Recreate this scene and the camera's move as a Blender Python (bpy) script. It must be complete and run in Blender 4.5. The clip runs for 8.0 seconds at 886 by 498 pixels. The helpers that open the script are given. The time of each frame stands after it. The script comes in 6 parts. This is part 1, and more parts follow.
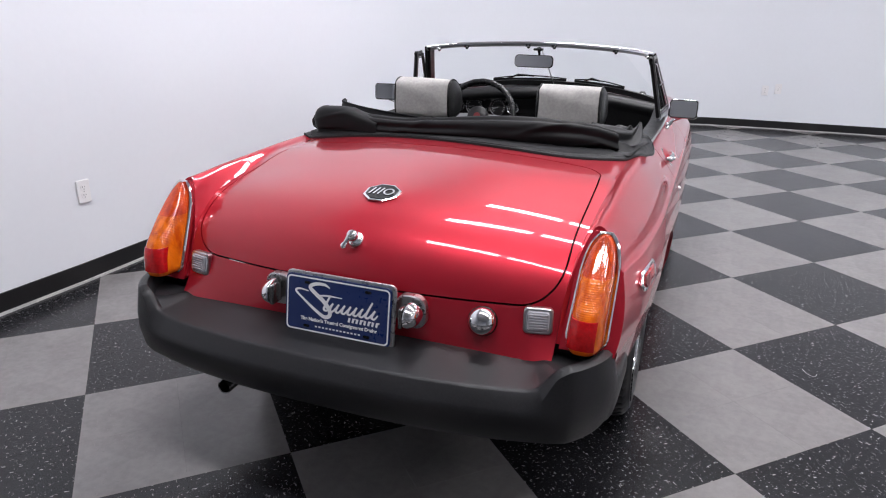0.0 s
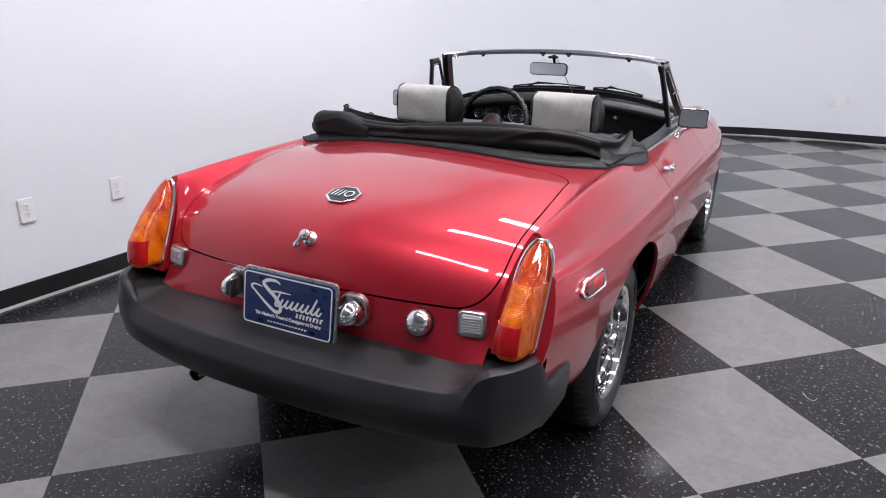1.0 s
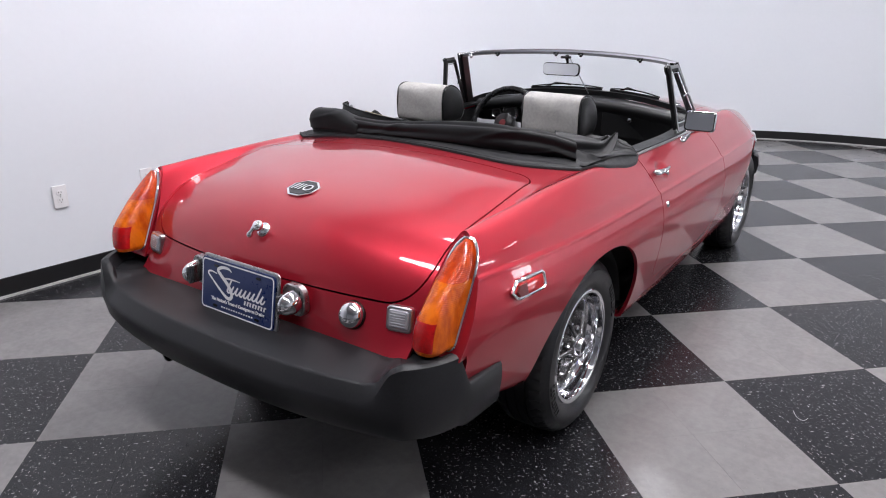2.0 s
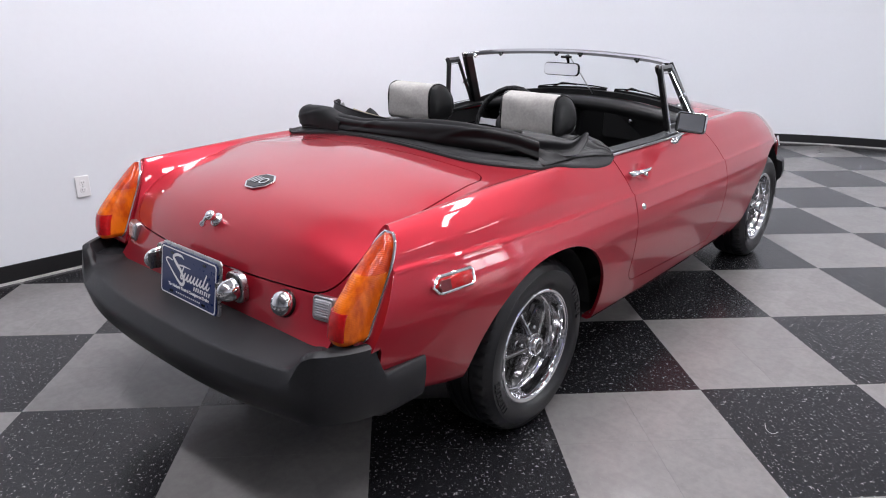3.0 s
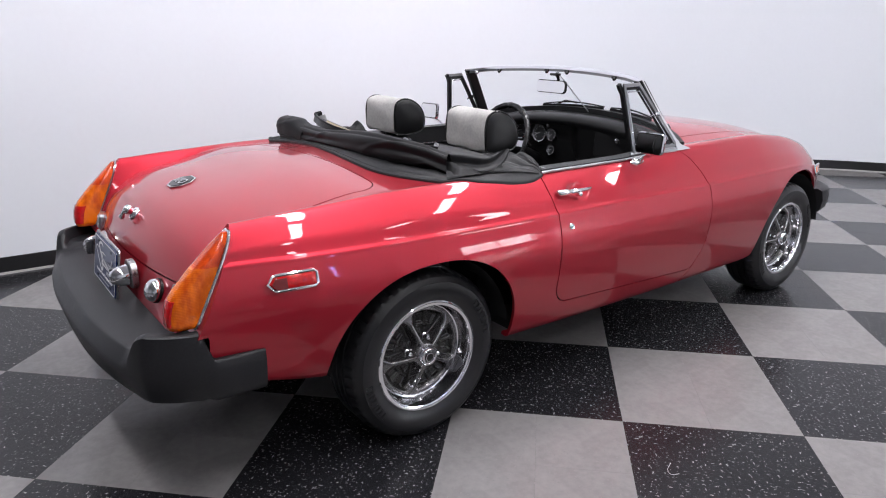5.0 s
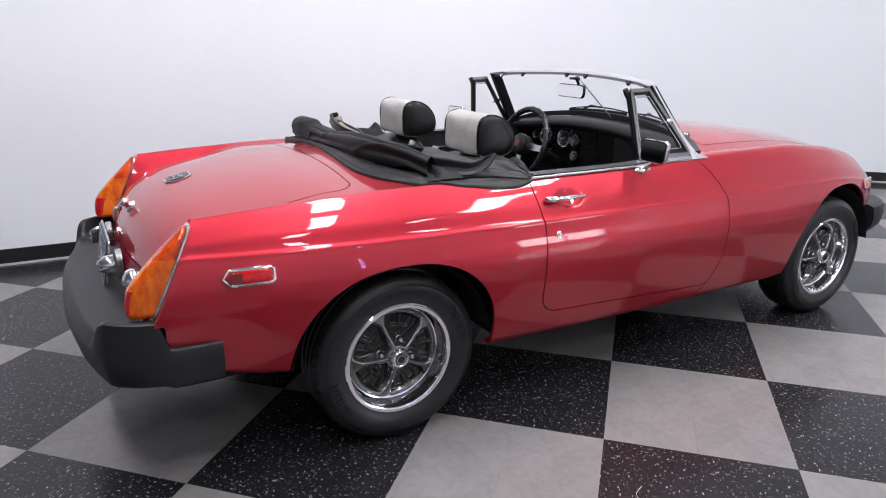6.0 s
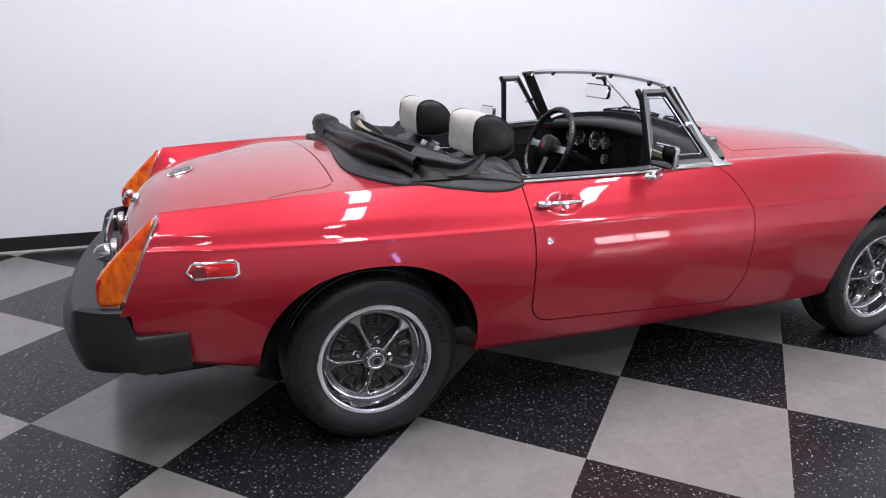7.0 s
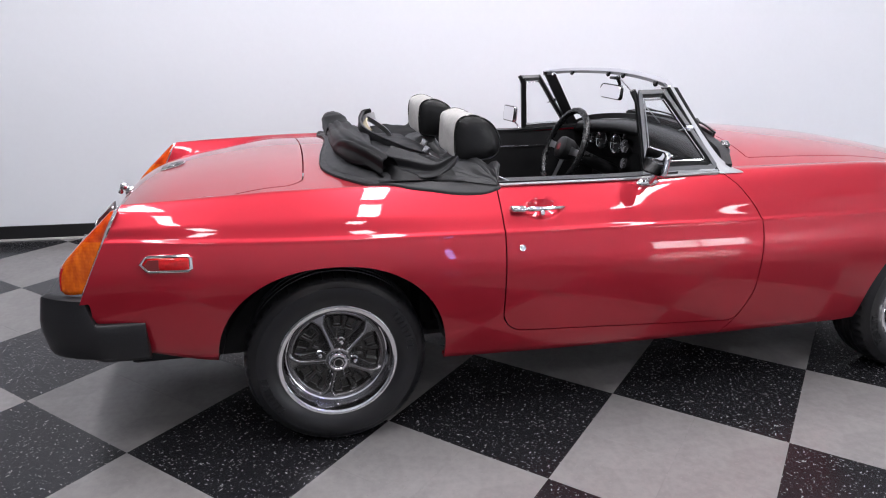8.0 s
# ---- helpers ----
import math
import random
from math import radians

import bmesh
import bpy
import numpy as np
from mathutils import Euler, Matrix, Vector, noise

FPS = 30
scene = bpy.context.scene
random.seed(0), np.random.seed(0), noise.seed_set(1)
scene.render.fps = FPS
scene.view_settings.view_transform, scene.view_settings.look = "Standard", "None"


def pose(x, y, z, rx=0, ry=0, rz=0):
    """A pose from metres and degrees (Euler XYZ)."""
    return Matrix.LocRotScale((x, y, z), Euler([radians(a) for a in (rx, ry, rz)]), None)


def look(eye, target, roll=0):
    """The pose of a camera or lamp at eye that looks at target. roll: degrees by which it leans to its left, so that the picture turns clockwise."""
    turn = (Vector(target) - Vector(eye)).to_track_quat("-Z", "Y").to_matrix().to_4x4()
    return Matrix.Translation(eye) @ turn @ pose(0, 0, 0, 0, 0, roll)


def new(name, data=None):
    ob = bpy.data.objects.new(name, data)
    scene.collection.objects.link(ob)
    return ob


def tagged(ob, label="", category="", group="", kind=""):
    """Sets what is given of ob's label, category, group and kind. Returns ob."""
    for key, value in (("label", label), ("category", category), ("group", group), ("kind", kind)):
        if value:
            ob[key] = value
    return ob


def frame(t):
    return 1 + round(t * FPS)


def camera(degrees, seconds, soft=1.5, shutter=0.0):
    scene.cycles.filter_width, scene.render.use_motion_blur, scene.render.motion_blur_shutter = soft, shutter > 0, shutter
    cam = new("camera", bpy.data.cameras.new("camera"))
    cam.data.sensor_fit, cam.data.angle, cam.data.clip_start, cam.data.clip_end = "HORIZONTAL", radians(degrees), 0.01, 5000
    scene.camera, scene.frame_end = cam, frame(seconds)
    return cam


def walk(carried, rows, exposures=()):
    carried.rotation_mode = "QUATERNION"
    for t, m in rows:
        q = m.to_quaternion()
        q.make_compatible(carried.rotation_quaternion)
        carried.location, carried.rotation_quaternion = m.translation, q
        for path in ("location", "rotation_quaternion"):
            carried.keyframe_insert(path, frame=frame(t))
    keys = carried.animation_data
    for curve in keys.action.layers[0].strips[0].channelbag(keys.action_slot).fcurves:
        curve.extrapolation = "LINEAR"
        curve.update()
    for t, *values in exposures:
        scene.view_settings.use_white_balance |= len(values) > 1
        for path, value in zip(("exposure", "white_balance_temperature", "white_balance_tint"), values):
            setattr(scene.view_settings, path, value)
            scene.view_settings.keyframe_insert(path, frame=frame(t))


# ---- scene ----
cam = camera(66.8, 8.0, soft=1.1)
PATH = [
    (0, (0.816, -2.201, 1.328), (0.142, -0.441, 0.656), 0.8),
    (0.5, (0.98, -2.153, 1.326), (0.208, -0.429, 0.668), 0.6),
    (1, (1.133, -2.095, 1.331), (0.257, -0.419, 0.677), 0.6),
    (1.5, (1.296, -2.015, 1.331), (0.316, -0.398, 0.678), 0.6),
    (3, (1.753, -1.741, 1.328), (0.531, -0.299, 0.674), 0.4),
    (3.5, (1.919, -1.631, 1.327), (0.617, -0.257, 0.682), 0.3),
    (4, (2.075, -1.513, 1.326), (0.708, -0.197, 0.693), 0.3),
    (4.5, (2.224, -1.361, 1.327), (0.784, -0.118, 0.708), 0.3),
    (6, (2.538, -0.9, 1.326), (0.881, 0.046, 0.725), 0.4),
    (6.5, (2.609, -0.723, 1.327), (0.891, 0.104, 0.725), 0.4),
    (7, (2.65, -0.544, 1.325), (0.876, 0.154, 0.719), 0.3),
    (7.5, (2.688, -0.333, 1.327), (0.88, 0.263, 0.714), 0.3),
    (8, (2.708, -0.148, 1.32), (0.856, 0.301, 0.711), 0.2),
]
walk(cam, [(t, look(eye, target, roll)) for t, eye, target, roll in PATH], exposures=[(0, -0.05), (3, -0.02), (4.5, -0.01), (8, -0.01)])


# ---------------------------------------------------------------- light
def lamp_area(name, m, sx, sy, watts, colour=(1, 1, 1)):
    d = bpy.data.lights.new(name, "AREA")
    d.shape, d.size, d.size_y, d.energy, d.color = "RECTANGLE", sx, sy, watts, colour
    ob = new(name, d)
    ob.matrix_world = m
    return ob


world = bpy.data.worlds.new("room_air")
world.use_nodes = True
world.node_tree.nodes["Background"].inputs[0].default_value = (0.5, 0.5, 0.55, 1)
world.node_tree.nodes["Background"].inputs[1].default_value = 0.05
scene.world = world
CEIL = 4.45
LAMPS = [(x, y) for x in (-0.15, 1.12, 2.65, 5.5) for y in (-1.75, 0.8, 3.25)] + [(5.5, 5.7)]
LAMP_ROW = {-1.75: 28.5, 0.8: 33.0, 3.25: 27.5, 5.7: 19.0}  # watts by row; the row behind the car is dimmer
LAMP_COLUMN = {-0.15: 1.35, 1.12: 1.20, 2.65: 0.94, 5.5: 0.58}  # and by column, brightest over the car


# ---------------------------------------------------------------- materials
def ramp(nt, fac, stops):
    r = nt.nodes.new("ShaderNodeValToRGB")
    els = r.color_ramp.elements
    while len(els) < len(stops):
        els.new(0.5)
    for e, (p, c) in zip(els, stops):
        e.position, e.color = p, (*c, 1) if len(c) == 3 else c
    nt.links.new(fac, r.inputs[0])
    return r.outputs[0]


def noise_tex(nt, scale, detail=4.0, rough=0.55, vec=None):
    n = nt.nodes.new("ShaderNodeTexNoise")
    n.inputs["Scale"].default_value, n.inputs["Detail"].default_value, n.inputs["Roughness"].default_value = scale, detail, rough
    if vec is not None:
        nt.links.new(vec, n.inputs["Vector"])
    return n.outputs["Fac"]


def coords(nt):
    return nt.nodes.new("ShaderNodeTexCoord").outputs["Object"]


def mat(name, colour, rough=0.5, metal=0.0, coat=0.0, coat_rough=0.03, spec=0.5, var=0.12, scale=8.0, fine=120.0, bump=0.0, bump_scale=300.0,
        rough_var=0.08, trans=0.0, ior=1.45, emit=0.0, sheen=0.0):
    m = bpy.data.materials.new(name)
    m.use_nodes = True
    nt = m.node_tree
    b = nt.nodes["Principled BSDF"]
    c = coords(nt)
    two = nt.nodes.new("ShaderNodeMath")
    two.operation = "MULTIPLY_ADD"
    nt.links.new(noise_tex(nt, fine, 3, 0.6, c), two.inputs[0])
    two.inputs[1].default_value = 0.5
    half = nt.nodes.new("ShaderNodeMath")
    half.operation = "MULTIPLY"
    nt.links.new(noise_tex(nt, scale, 5, 0.55, c), half.inputs[0])
    half.inputs[1].default_value = 0.5
    nt.links.new(half.outputs[0], two.inputs[2])
    lo = tuple(max(0, v * (1 - var)) for v in colour)
    hi = tuple(min(1, v * (1 + var)) for v in colour)
    nt.links.new(ramp(nt, two.outputs[0], [(0.3, lo), (0.7, hi)]), b.inputs["Base Color"])
    rr = nt.nodes.new("ShaderNodeMapRange")
    rr.inputs["To Min"].default_value, rr.inputs["To Max"].default_value = max(0, rough - rough_var), min(1, rough + rough_var)
    rr.inputs["From Min"].default_value, rr.inputs["From Max"].default_value = 0.3, 0.7
    nt.links.new(two.outputs[0], rr.inputs["Value"])
    nt.links.new(rr.outputs[0], b.inputs["Roughness"])
    b.inputs["Metallic"].default_value = metal
    b.inputs["Specular IOR Level"].default_value = spec
    b.inputs["Coat Weight"].default_value, b.inputs["Coat Roughness"].default_value = coat, coat_rough
    b.inputs["Transmission Weight"].default_value, b.inputs["IOR"].default_value = trans, ior
    b.inputs["Sheen Weight"].default_value = sheen
    if emit:
        b.inputs["Emission Color"].default_value, b.inputs["Emission Strength"].default_value = (*colour, 1), emit
    if bump:
        bp = nt.nodes.new("ShaderNodeBump")
        bp.inputs["Strength"].default_value, bp.inputs["Distance"].default_value = bump, 0.002
        nt.links.new(noise_tex(nt, bump_scale, 4, 0.6, c), bp.inputs["Height"])
        nt.links.new(bp.outputs[0], b.inputs["Normal"])
    return m


def floor_mat(name, base, fleck, amount, dark_fleck):
    """Vinyl composition tile: a mottled ground with short streaky chips, a waxed top."""
    m = mat(name, base, rough=0.24, var=0.16, scale=7.0, fine=34.0, bump=0.02, bump_scale=14.0, rough_var=0.025, spec=0.42)
    nt = m.node_tree
    b = nt.nodes["Principled BSDF"]
    src = b.inputs["Base Color"].links[0].from_socket
    c = coords(nt)
    info = nt.nodes.new("ShaderNodeObjectInfo")
    warp = nt.nodes.new("ShaderNodeMixRGB")
    warp.blend_type, warp.inputs[0].default_value = "ADD", 0.012
    nz = nt.nodes.new("ShaderNodeTexNoise")
    nz.inputs["Scale"].default_value = 14
    nt.links.new(c, nz.inputs["Vector"])
    nt.links.new(c, warp.inputs[1])
    nt.links.new(nz.outputs["Color"], warp.inputs[2])
    col = src
    for k, (sx, sy, turn, colr, amt) in enumerate(((55, 130, 0.4, fleck, amount), (120, 50, -0.3, fleck, amount * 0.8), (70, 150, 1.0, dark_fleck, amount * 0.9))):
        mp = nt.nodes.new("ShaderNodeMapping")
        mp.inputs["Scale"].default_value = (sx, sy, 1)
        mp.inputs["Rotation"].default_value = (0, 0, turn)
        mp.inputs["Location"].default_value = (k * 3.1, k * 7.7, 0)
        nt.links.new(warp.outputs[0], mp.inputs["Vector"])
        n = noise_tex(nt, 1.0, 2.0, 0.5, mp.outputs[0])
        mask = ramp(nt, n, [(0.66 - amt, (0, 0, 0)), (0.70 - amt, (1, 1, 1))])
        mix = nt.nodes.new("ShaderNodeMixRGB")
        nt.links.new(mask, mix.inputs[0])
        nt.links.new(col, mix.inputs[1])
        mix.inputs[2].default_value = (*colr, 1)
        col = mix.outputs[0]
    if base[0] < 0.05:
        b.inputs["Specular IOR Level"].default_value = 0.40
    tone = nt.nodes.new("ShaderNodeMapRange")
    tone.inputs["To Min"].default_value, tone.inputs["To Max"].default_value = 0.97, 1.03
    nt.links.new(info.outputs["Random"], tone.inputs["Value"])
    mul = nt.nodes.new("ShaderNodeMixRGB")
    mul.blend_type, mul.inputs[0].default_value = "MULTIPLY", 1.0
    nt.links.new(col, mul.inputs[1])
    nt.links.new(tone.outputs[0], mul.inputs[2])
    nt.links.new(mul.outputs[0], b.inputs["Base Color"])
    return m


def glass_mat(name, tint=(0.97, 0.98, 0.98), rough=0.0):
    """Thin sheet glass: clear with a faint sheen."""
    m = bpy.data.materials.new(name)
    m.use_nodes = True
    nt = m.node_tree
    nt.nodes.remove(nt.nodes["Principled BSDF"])
    out = nt.nodes["Material Output"]
    tr, gl, mx = (nt.nodes.new("ShaderNode" + k) for k in ("BsdfTransparent", "BsdfGlossy", "MixShader"))
    tr.inputs[0].default_value = (*tint, 1)
    gl.inputs["Roughness"].default_value = rough
    mx.inputs[0].default_value = 0.035
    nt.links.new(tr.outputs[0], mx.inputs[1])
    nt.links.new(gl.outputs[0], mx.inputs[2])
    nt.links.new(mx.outputs[0], out.inputs[0])
    return m


def lens_mat(name, bright, deep):
    """Moulded lamp lens: fine prism lines; bright and deep colour patches imitate light off an inner reflector."""
    m = mat(name, bright, rough=0.10, var=0.2, coat=0.7, trans=0.25, ior=1.3, rough_var=0.03)
    nt = m.node_tree
    b = nt.nodes["Principled BSDF"]
    mp = nt.nodes.new("ShaderNodeMapping")
    mp.inputs["Scale"].default_value = (34, 34, 15)
    nt.links.new(coords(nt), mp.inputs["Vector"])
    # reflector glow and dim areas put into the base colour by noise
    nt.links.new(ramp(nt, noise_tex(nt, 1.0, 3.0, 0.6, mp.outputs[0]), [(0.36, deep), (0.62, bright)]), b.inputs["Base Color"])
    wave = nt.nodes.new("ShaderNodeTexWave")
    wave.bands_direction = "Z"
    wave.inputs["Scale"].default_value, wave.inputs["Distortion"].default_value = 75.0, 0.4
    nt.links.new(coords(nt), wave.inputs["Vector"])
    bp = nt.nodes.new("ShaderNodeBump")
    bp.inputs["Strength"].default_value, bp.inputs["Distance"].default_value = 0.35, 0.001
    nt.links.new(wave.outputs["Fac"], bp.inputs["Height"])
    nt.links.new(bp.outputs[0], b.inputs["Normal"])
    return m


def paint_mat():
    """Metallic red under clear lacquer, with fine flake and faint polish haze."""
    m = mat("red_metallic_paint", (0.41, 0.0108, 0.0265), rough=0.42, metal=0.62, coat=1.0, coat_rough=0.028, var=0.05, scale=2.5, fine=900.0, rough_var=0.05)
    m.node_tree.nodes["Principled BSDF"].inputs["Coat IOR"].default_value = 1.41
    return m


M = {
    "paint": paint_mat(),
    "under": mat("black_underseal", (0.012, 0.012, 0.013), rough=0.8, bump=0.3, bump_scale=120),
    "rubber": mat("bumper_rubber", (0.0122, 0.0122, 0.0140), spec=0.40, rough=0.42, var=0.45, scale=5, fine=160, bump=0.2, bump_scale=420, rough_var=0.08),
    "tyre": mat("tyre_rubber", (0.0095, 0.0095, 0.0110), spec=0.5, rough=0.34, var=0.25, scale=14, bump=0.15, bump_scale=260),
    "chrome": mat("chrome", (0.82, 0.82, 0.84), rough=0.09, metal=1.0, var=0.06, scale=20, rough_var=0.05),
    "steel": mat("brushed_stainless", (0.50, 0.50, 0.51), rough=0.3, metal=1.0, var=0.1, scale=30),
    "gunmetal": mat("painted_wheel_grey", (0.15, 0.146, 0.150), rough=0.20, metal=0.85, var=0.15, scale=9, fine=60, rough_var=0.04, coat=0.6),
    "pocket": mat("black_wheel_pocket", (0.018, 0.017, 0.016), rough=0.18, metal=0.3, var=0.1, scale=9, rough_var=0.04, coat=0.3),
    "satin": mat("satin_alloy", (0.50, 0.50, 0.515), rough=0.30, metal=1.0, var=0.03, scale=5, fine=40, rough_var=0.03),
    "satin_dark": mat("dull_window_frame", (0.26, 0.26, 0.265), rough=0.30, metal=1.0, var=0.05, scale=6, fine=40, rough_var=0.03),
    "pillar": mat("bare_cast_alloy", (0.72, 0.72, 0.735), rough=0.36, metal=0.9, var=0.04, scale=5, fine=40, rough_var=0.03),
    "rim_chrome": mat("rim_chrome", (0.74, 0.74, 0.77), rough=0.075, metal=1.0, var=0.03, scale=8, fine=50, rough_var=0.03),
    "vinyl": mat("black_hood_vinyl", (0.0050, 0.0050, 0.0057), rough=0.52, spec=0.26, var=0.3, scale=7, fine=160, bump=0.05, bump_scale=260, rough_var=0.06),
    "skirt": mat("hood_skirt_fabric", (0.0150, 0.0152, 0.0165), rough=0.52, spec=0.42, var=0.2, scale=9, fine=300, bump=0.15, bump_scale=700),
    "trim": mat("black_interior_vinyl", (0.0075, 0.0075, 0.0080), rough=0.34, spec=0.40, var=0.3, scale=12, bump=0.2, bump_scale=380),
    "leather": mat("laced_black_leather", (0.006, 0.006, 0.0065), rough=0.26, spec=0.5, var=0.3, scale=30, bump=0.5, bump_scale=90),
    "carpet": mat("black_carpet", (0.005, 0.005, 0.0055), rough=0.95, spec=0.15, var=0.3, scale=40, bump=0.8, bump_scale=600),
    "suede": mat("grey_suede", (0.38, 0.366, 0.352), rough=0.9, var=0.24, scale=13, fine=90, bump=0.25, bump_scale=500, sheen=0.2),
    "amber": lens_mat("amber_lens", (0.95, 0.20, 0.006), (0.60, 0.075, 0.003)),
    "amber2": lens_mat("orange_lens", (0.80, 0.085, 0.005), (0.42, 0.030, 0.004)),
    "redlens": mat("red_lens", (0.55, 0.006, 0.009), rough=0.12, var=0.35, scale=40, coat=0.6, trans=0.25, ior=1.3),
    "clearlens": mat("ribbed_clear_lens", (0.50, 0.50, 0.54), rough=0.16, var=0.1, scale=30, coat=0.5, trans=0.3, ior=1.3),
    "plate": mat("blue_plate_enamel", (0.010, 0.024, 0.105), rough=0.3, var=0.03, scale=8, coat=0.4),
    "emblem": mat("dull_red_enamel", (0.13, 0.012, 0.014), rough=0.4, var=0.15),
    "white": mat("white_print", (0.8, 0.8, 0.82), rough=0.5, var=0.03),
    "black": mat("gloss_black", (0.006, 0.006, 0.006), rough=0.2, var=0.3),
    "cream": mat("hood_lining_cream", (0.5, 0.43, 0.3), rough=0.8, var=0.15, scale=20),
    "gauge": mat("dial_face", (0.01, 0.01, 0.012), rough=0.3),
    "mirror": mat("mirror_glass", (0.9, 0.9, 0.91), rough=0.015, metal=1.0, var=0.01, rough_var=0.005),
    "glass": glass_mat("clear_glass"),
    "wall": mat("cool_white_wall_paint", (0.745, 0.766, 0.806), rough=0.62, var=0.015, scale=0.8, fine=30, bump=0.06, bump_scale=180),
    "base": mat("black_vinyl_cove", (0.012, 0.012, 0.013), rough=0.4, var=0.3, scale=4, bump=0.1),
    "caulk": mat("pale_floor_edge_bead", (0.5, 0.49, 0.48), rough=0.5, var=0.25, scale=6),
    "ceil": mat("white_ceiling_paint", (0.75, 0.75, 0.76), rough=0.8, var=0.03, scale=1.5),
    "outlet": mat("white_outlet_plastic", (0.78, 0.77, 0.78), rough=0.35, var=0.02),
    "tube": mat("lamp_diffuser", (1.0, 0.98, 0.97), rough=0.5, var=0.0, emit=14.0),
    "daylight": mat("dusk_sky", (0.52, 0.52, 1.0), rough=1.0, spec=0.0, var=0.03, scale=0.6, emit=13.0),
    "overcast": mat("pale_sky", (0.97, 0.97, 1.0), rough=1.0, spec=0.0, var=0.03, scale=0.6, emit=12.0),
    "grout": mat("tile_joint", (0.03, 0.03, 0.03), rough=0.7),
    "tile_light": floor_mat("grey_vinyl_tile", (0.186, 0.178, 0.176), (0.204, 0.196, 0.192), -0.02, (0.166, 0.159, 0.156)),
    "tile_dark": floor_mat("black_flecked_vinyl_tile", (0.0120, 0.0120, 0.0140), (0.25, 0.243, 0.248), 0.0, (0.05, 0.05, 0.055)),
}


# ---------------------------------------------------------------- mesh helpers
def link_mesh(name, verts, faces, material, parent=None, label="", smooth=True, sharp=None):
    me = bpy.data.meshes.new(name)
    me.from_pydata([tuple(v) for v in verts], [], faces)
    me.materials.append(material)
    me.polygons.foreach_set("use_smooth", [smooth] * len(me.polygons))
    if smooth and sharp:
        me.set_sharp_from_angle(angle=radians(sharp))
    me.update()
    ob = new(name, me)
    ob.parent = parent
    if label:
        tagged(ob, label)
    return ob


def part(name, bm, material, parent=None, label="", smooth=True, sharp=35):
    me = bpy.data.meshes.new(name)
    bmesh.ops.recalc_face_normals(bm, faces=bm.faces)
    bm.to_mesh(me)
    bm.free()
    me.materials.append(material)
    me.polygons.foreach_set("use_smooth", [smooth] * len(me.polygons))
    if smooth and sharp:
        me.set_sharp_from_angle(angle=radians(sharp))
    ob = new(name, me)
    ob.parent = parent
    if label:
        tagged(ob, label)
    return ob


def empty(name, parent=None, label="", category="", at=(0, 0, 0)):
    ob = new(name)
    ob.empty_display_size = 0.1
    ob.location = at
    ob.parent = parent
    return tagged(ob, label, category)


def box(bm, lo, hi, bevel=0.0, seg=2, m=None):
    lo, hi = Vector(lo), Vector(hi)
    r = bmesh.ops.create_cube(bm, size=1.0, matrix=Matrix.Translation((lo + hi) / 2) @ Matrix.Diagonal((*(hi - lo), 1)))
    if bevel:
        es = list({e for v in r["verts"] for e in v.link_edges})
        out = bmesh.ops.bevel(bm, geom=es, offset=bevel, segments=seg, affect="EDGES", profile=0.6)
        vs = list({v for f in out["faces"] for v in f.verts} | {v for v in r["verts"] if v.is_valid})
        done = set(vs)
        todo = list(vs)
        while todo:
            v = todo.pop()
            for e in v.link_edges:
                o = e.other_vert(v)
                if o not in done:
                    done.add(o)
                    todo.append(o)
        vs = list(done)
    else:
        vs = r["verts"]
    if m is not None:
        bmesh.ops.transform(bm, matrix=m, verts=vs)
    return vs


def lathe(bm, prof, seg=48, m=Matrix(), close=False):
    """Turns a profile of (radius, height) about the local z axis."""
    rings = []
    for r, h in prof:
        if r < 1e-6:
            rings.append([bm.verts.new(m @ Vector((0, 0, h)))])
        else:
            rings.append([bm.verts.new(m @ Vector((r * math.cos(2 * math.pi * k / seg), r * math.sin(2 * math.pi * k / seg), h))) for k in range(seg)])
    pairs = list(zip(rings, rings[1:])) + ([(rings[-1], rings[0])] if close else [])
    for a, b in pairs:
        for k in range(seg):
            q = [a[k % len(a)], a[(k + 1) % len(a)], b[(k + 1) % len(b)], b[k % len(b)]]
            q = list(dict.fromkeys(q))
            if len(q) > 2:
                bm.faces.new(q)
    return rings


def tube(bm, pts, r, seg=10, closed=False, caps=True):
    """A round tube along a line of points; r may be a number or one per point."""
    pts = [Vector(p) for p in pts]
    n = len(pts)
    rings, up = [], None
    for i, p in enumerate(pts):
        a = pts[(i - 1) % n] if closed or i else p
        b = pts[(i + 1) % n] if closed or i < n - 1 else p
        d = (b - a).normalized()
        if up is None:
            up = d.orthogonal().normalized()
        up = (up - d * up.dot(d)).normalized()
        side = d.cross(up)
        rad = r[i] if isinstance(r, (list, tuple)) else r
        rings.append([bm.verts.new(p + rad * (math.cos(2 * math.pi * k / seg) * up + math.sin(2 * math.pi * k / seg) * side)) for k in range(seg)])
    for a, b in list(zip(rings, rings[1:])) + ([(rings[-1], rings[0])] if closed else []):
        for k in range(seg):
            bm.faces.new((a[k], a[(k + 1) % seg], b[(k + 1) % seg], b[k]))
    if caps and not closed:
        bm.faces.new(rings[0][::-1])
        bm.faces.new(rings[-1])


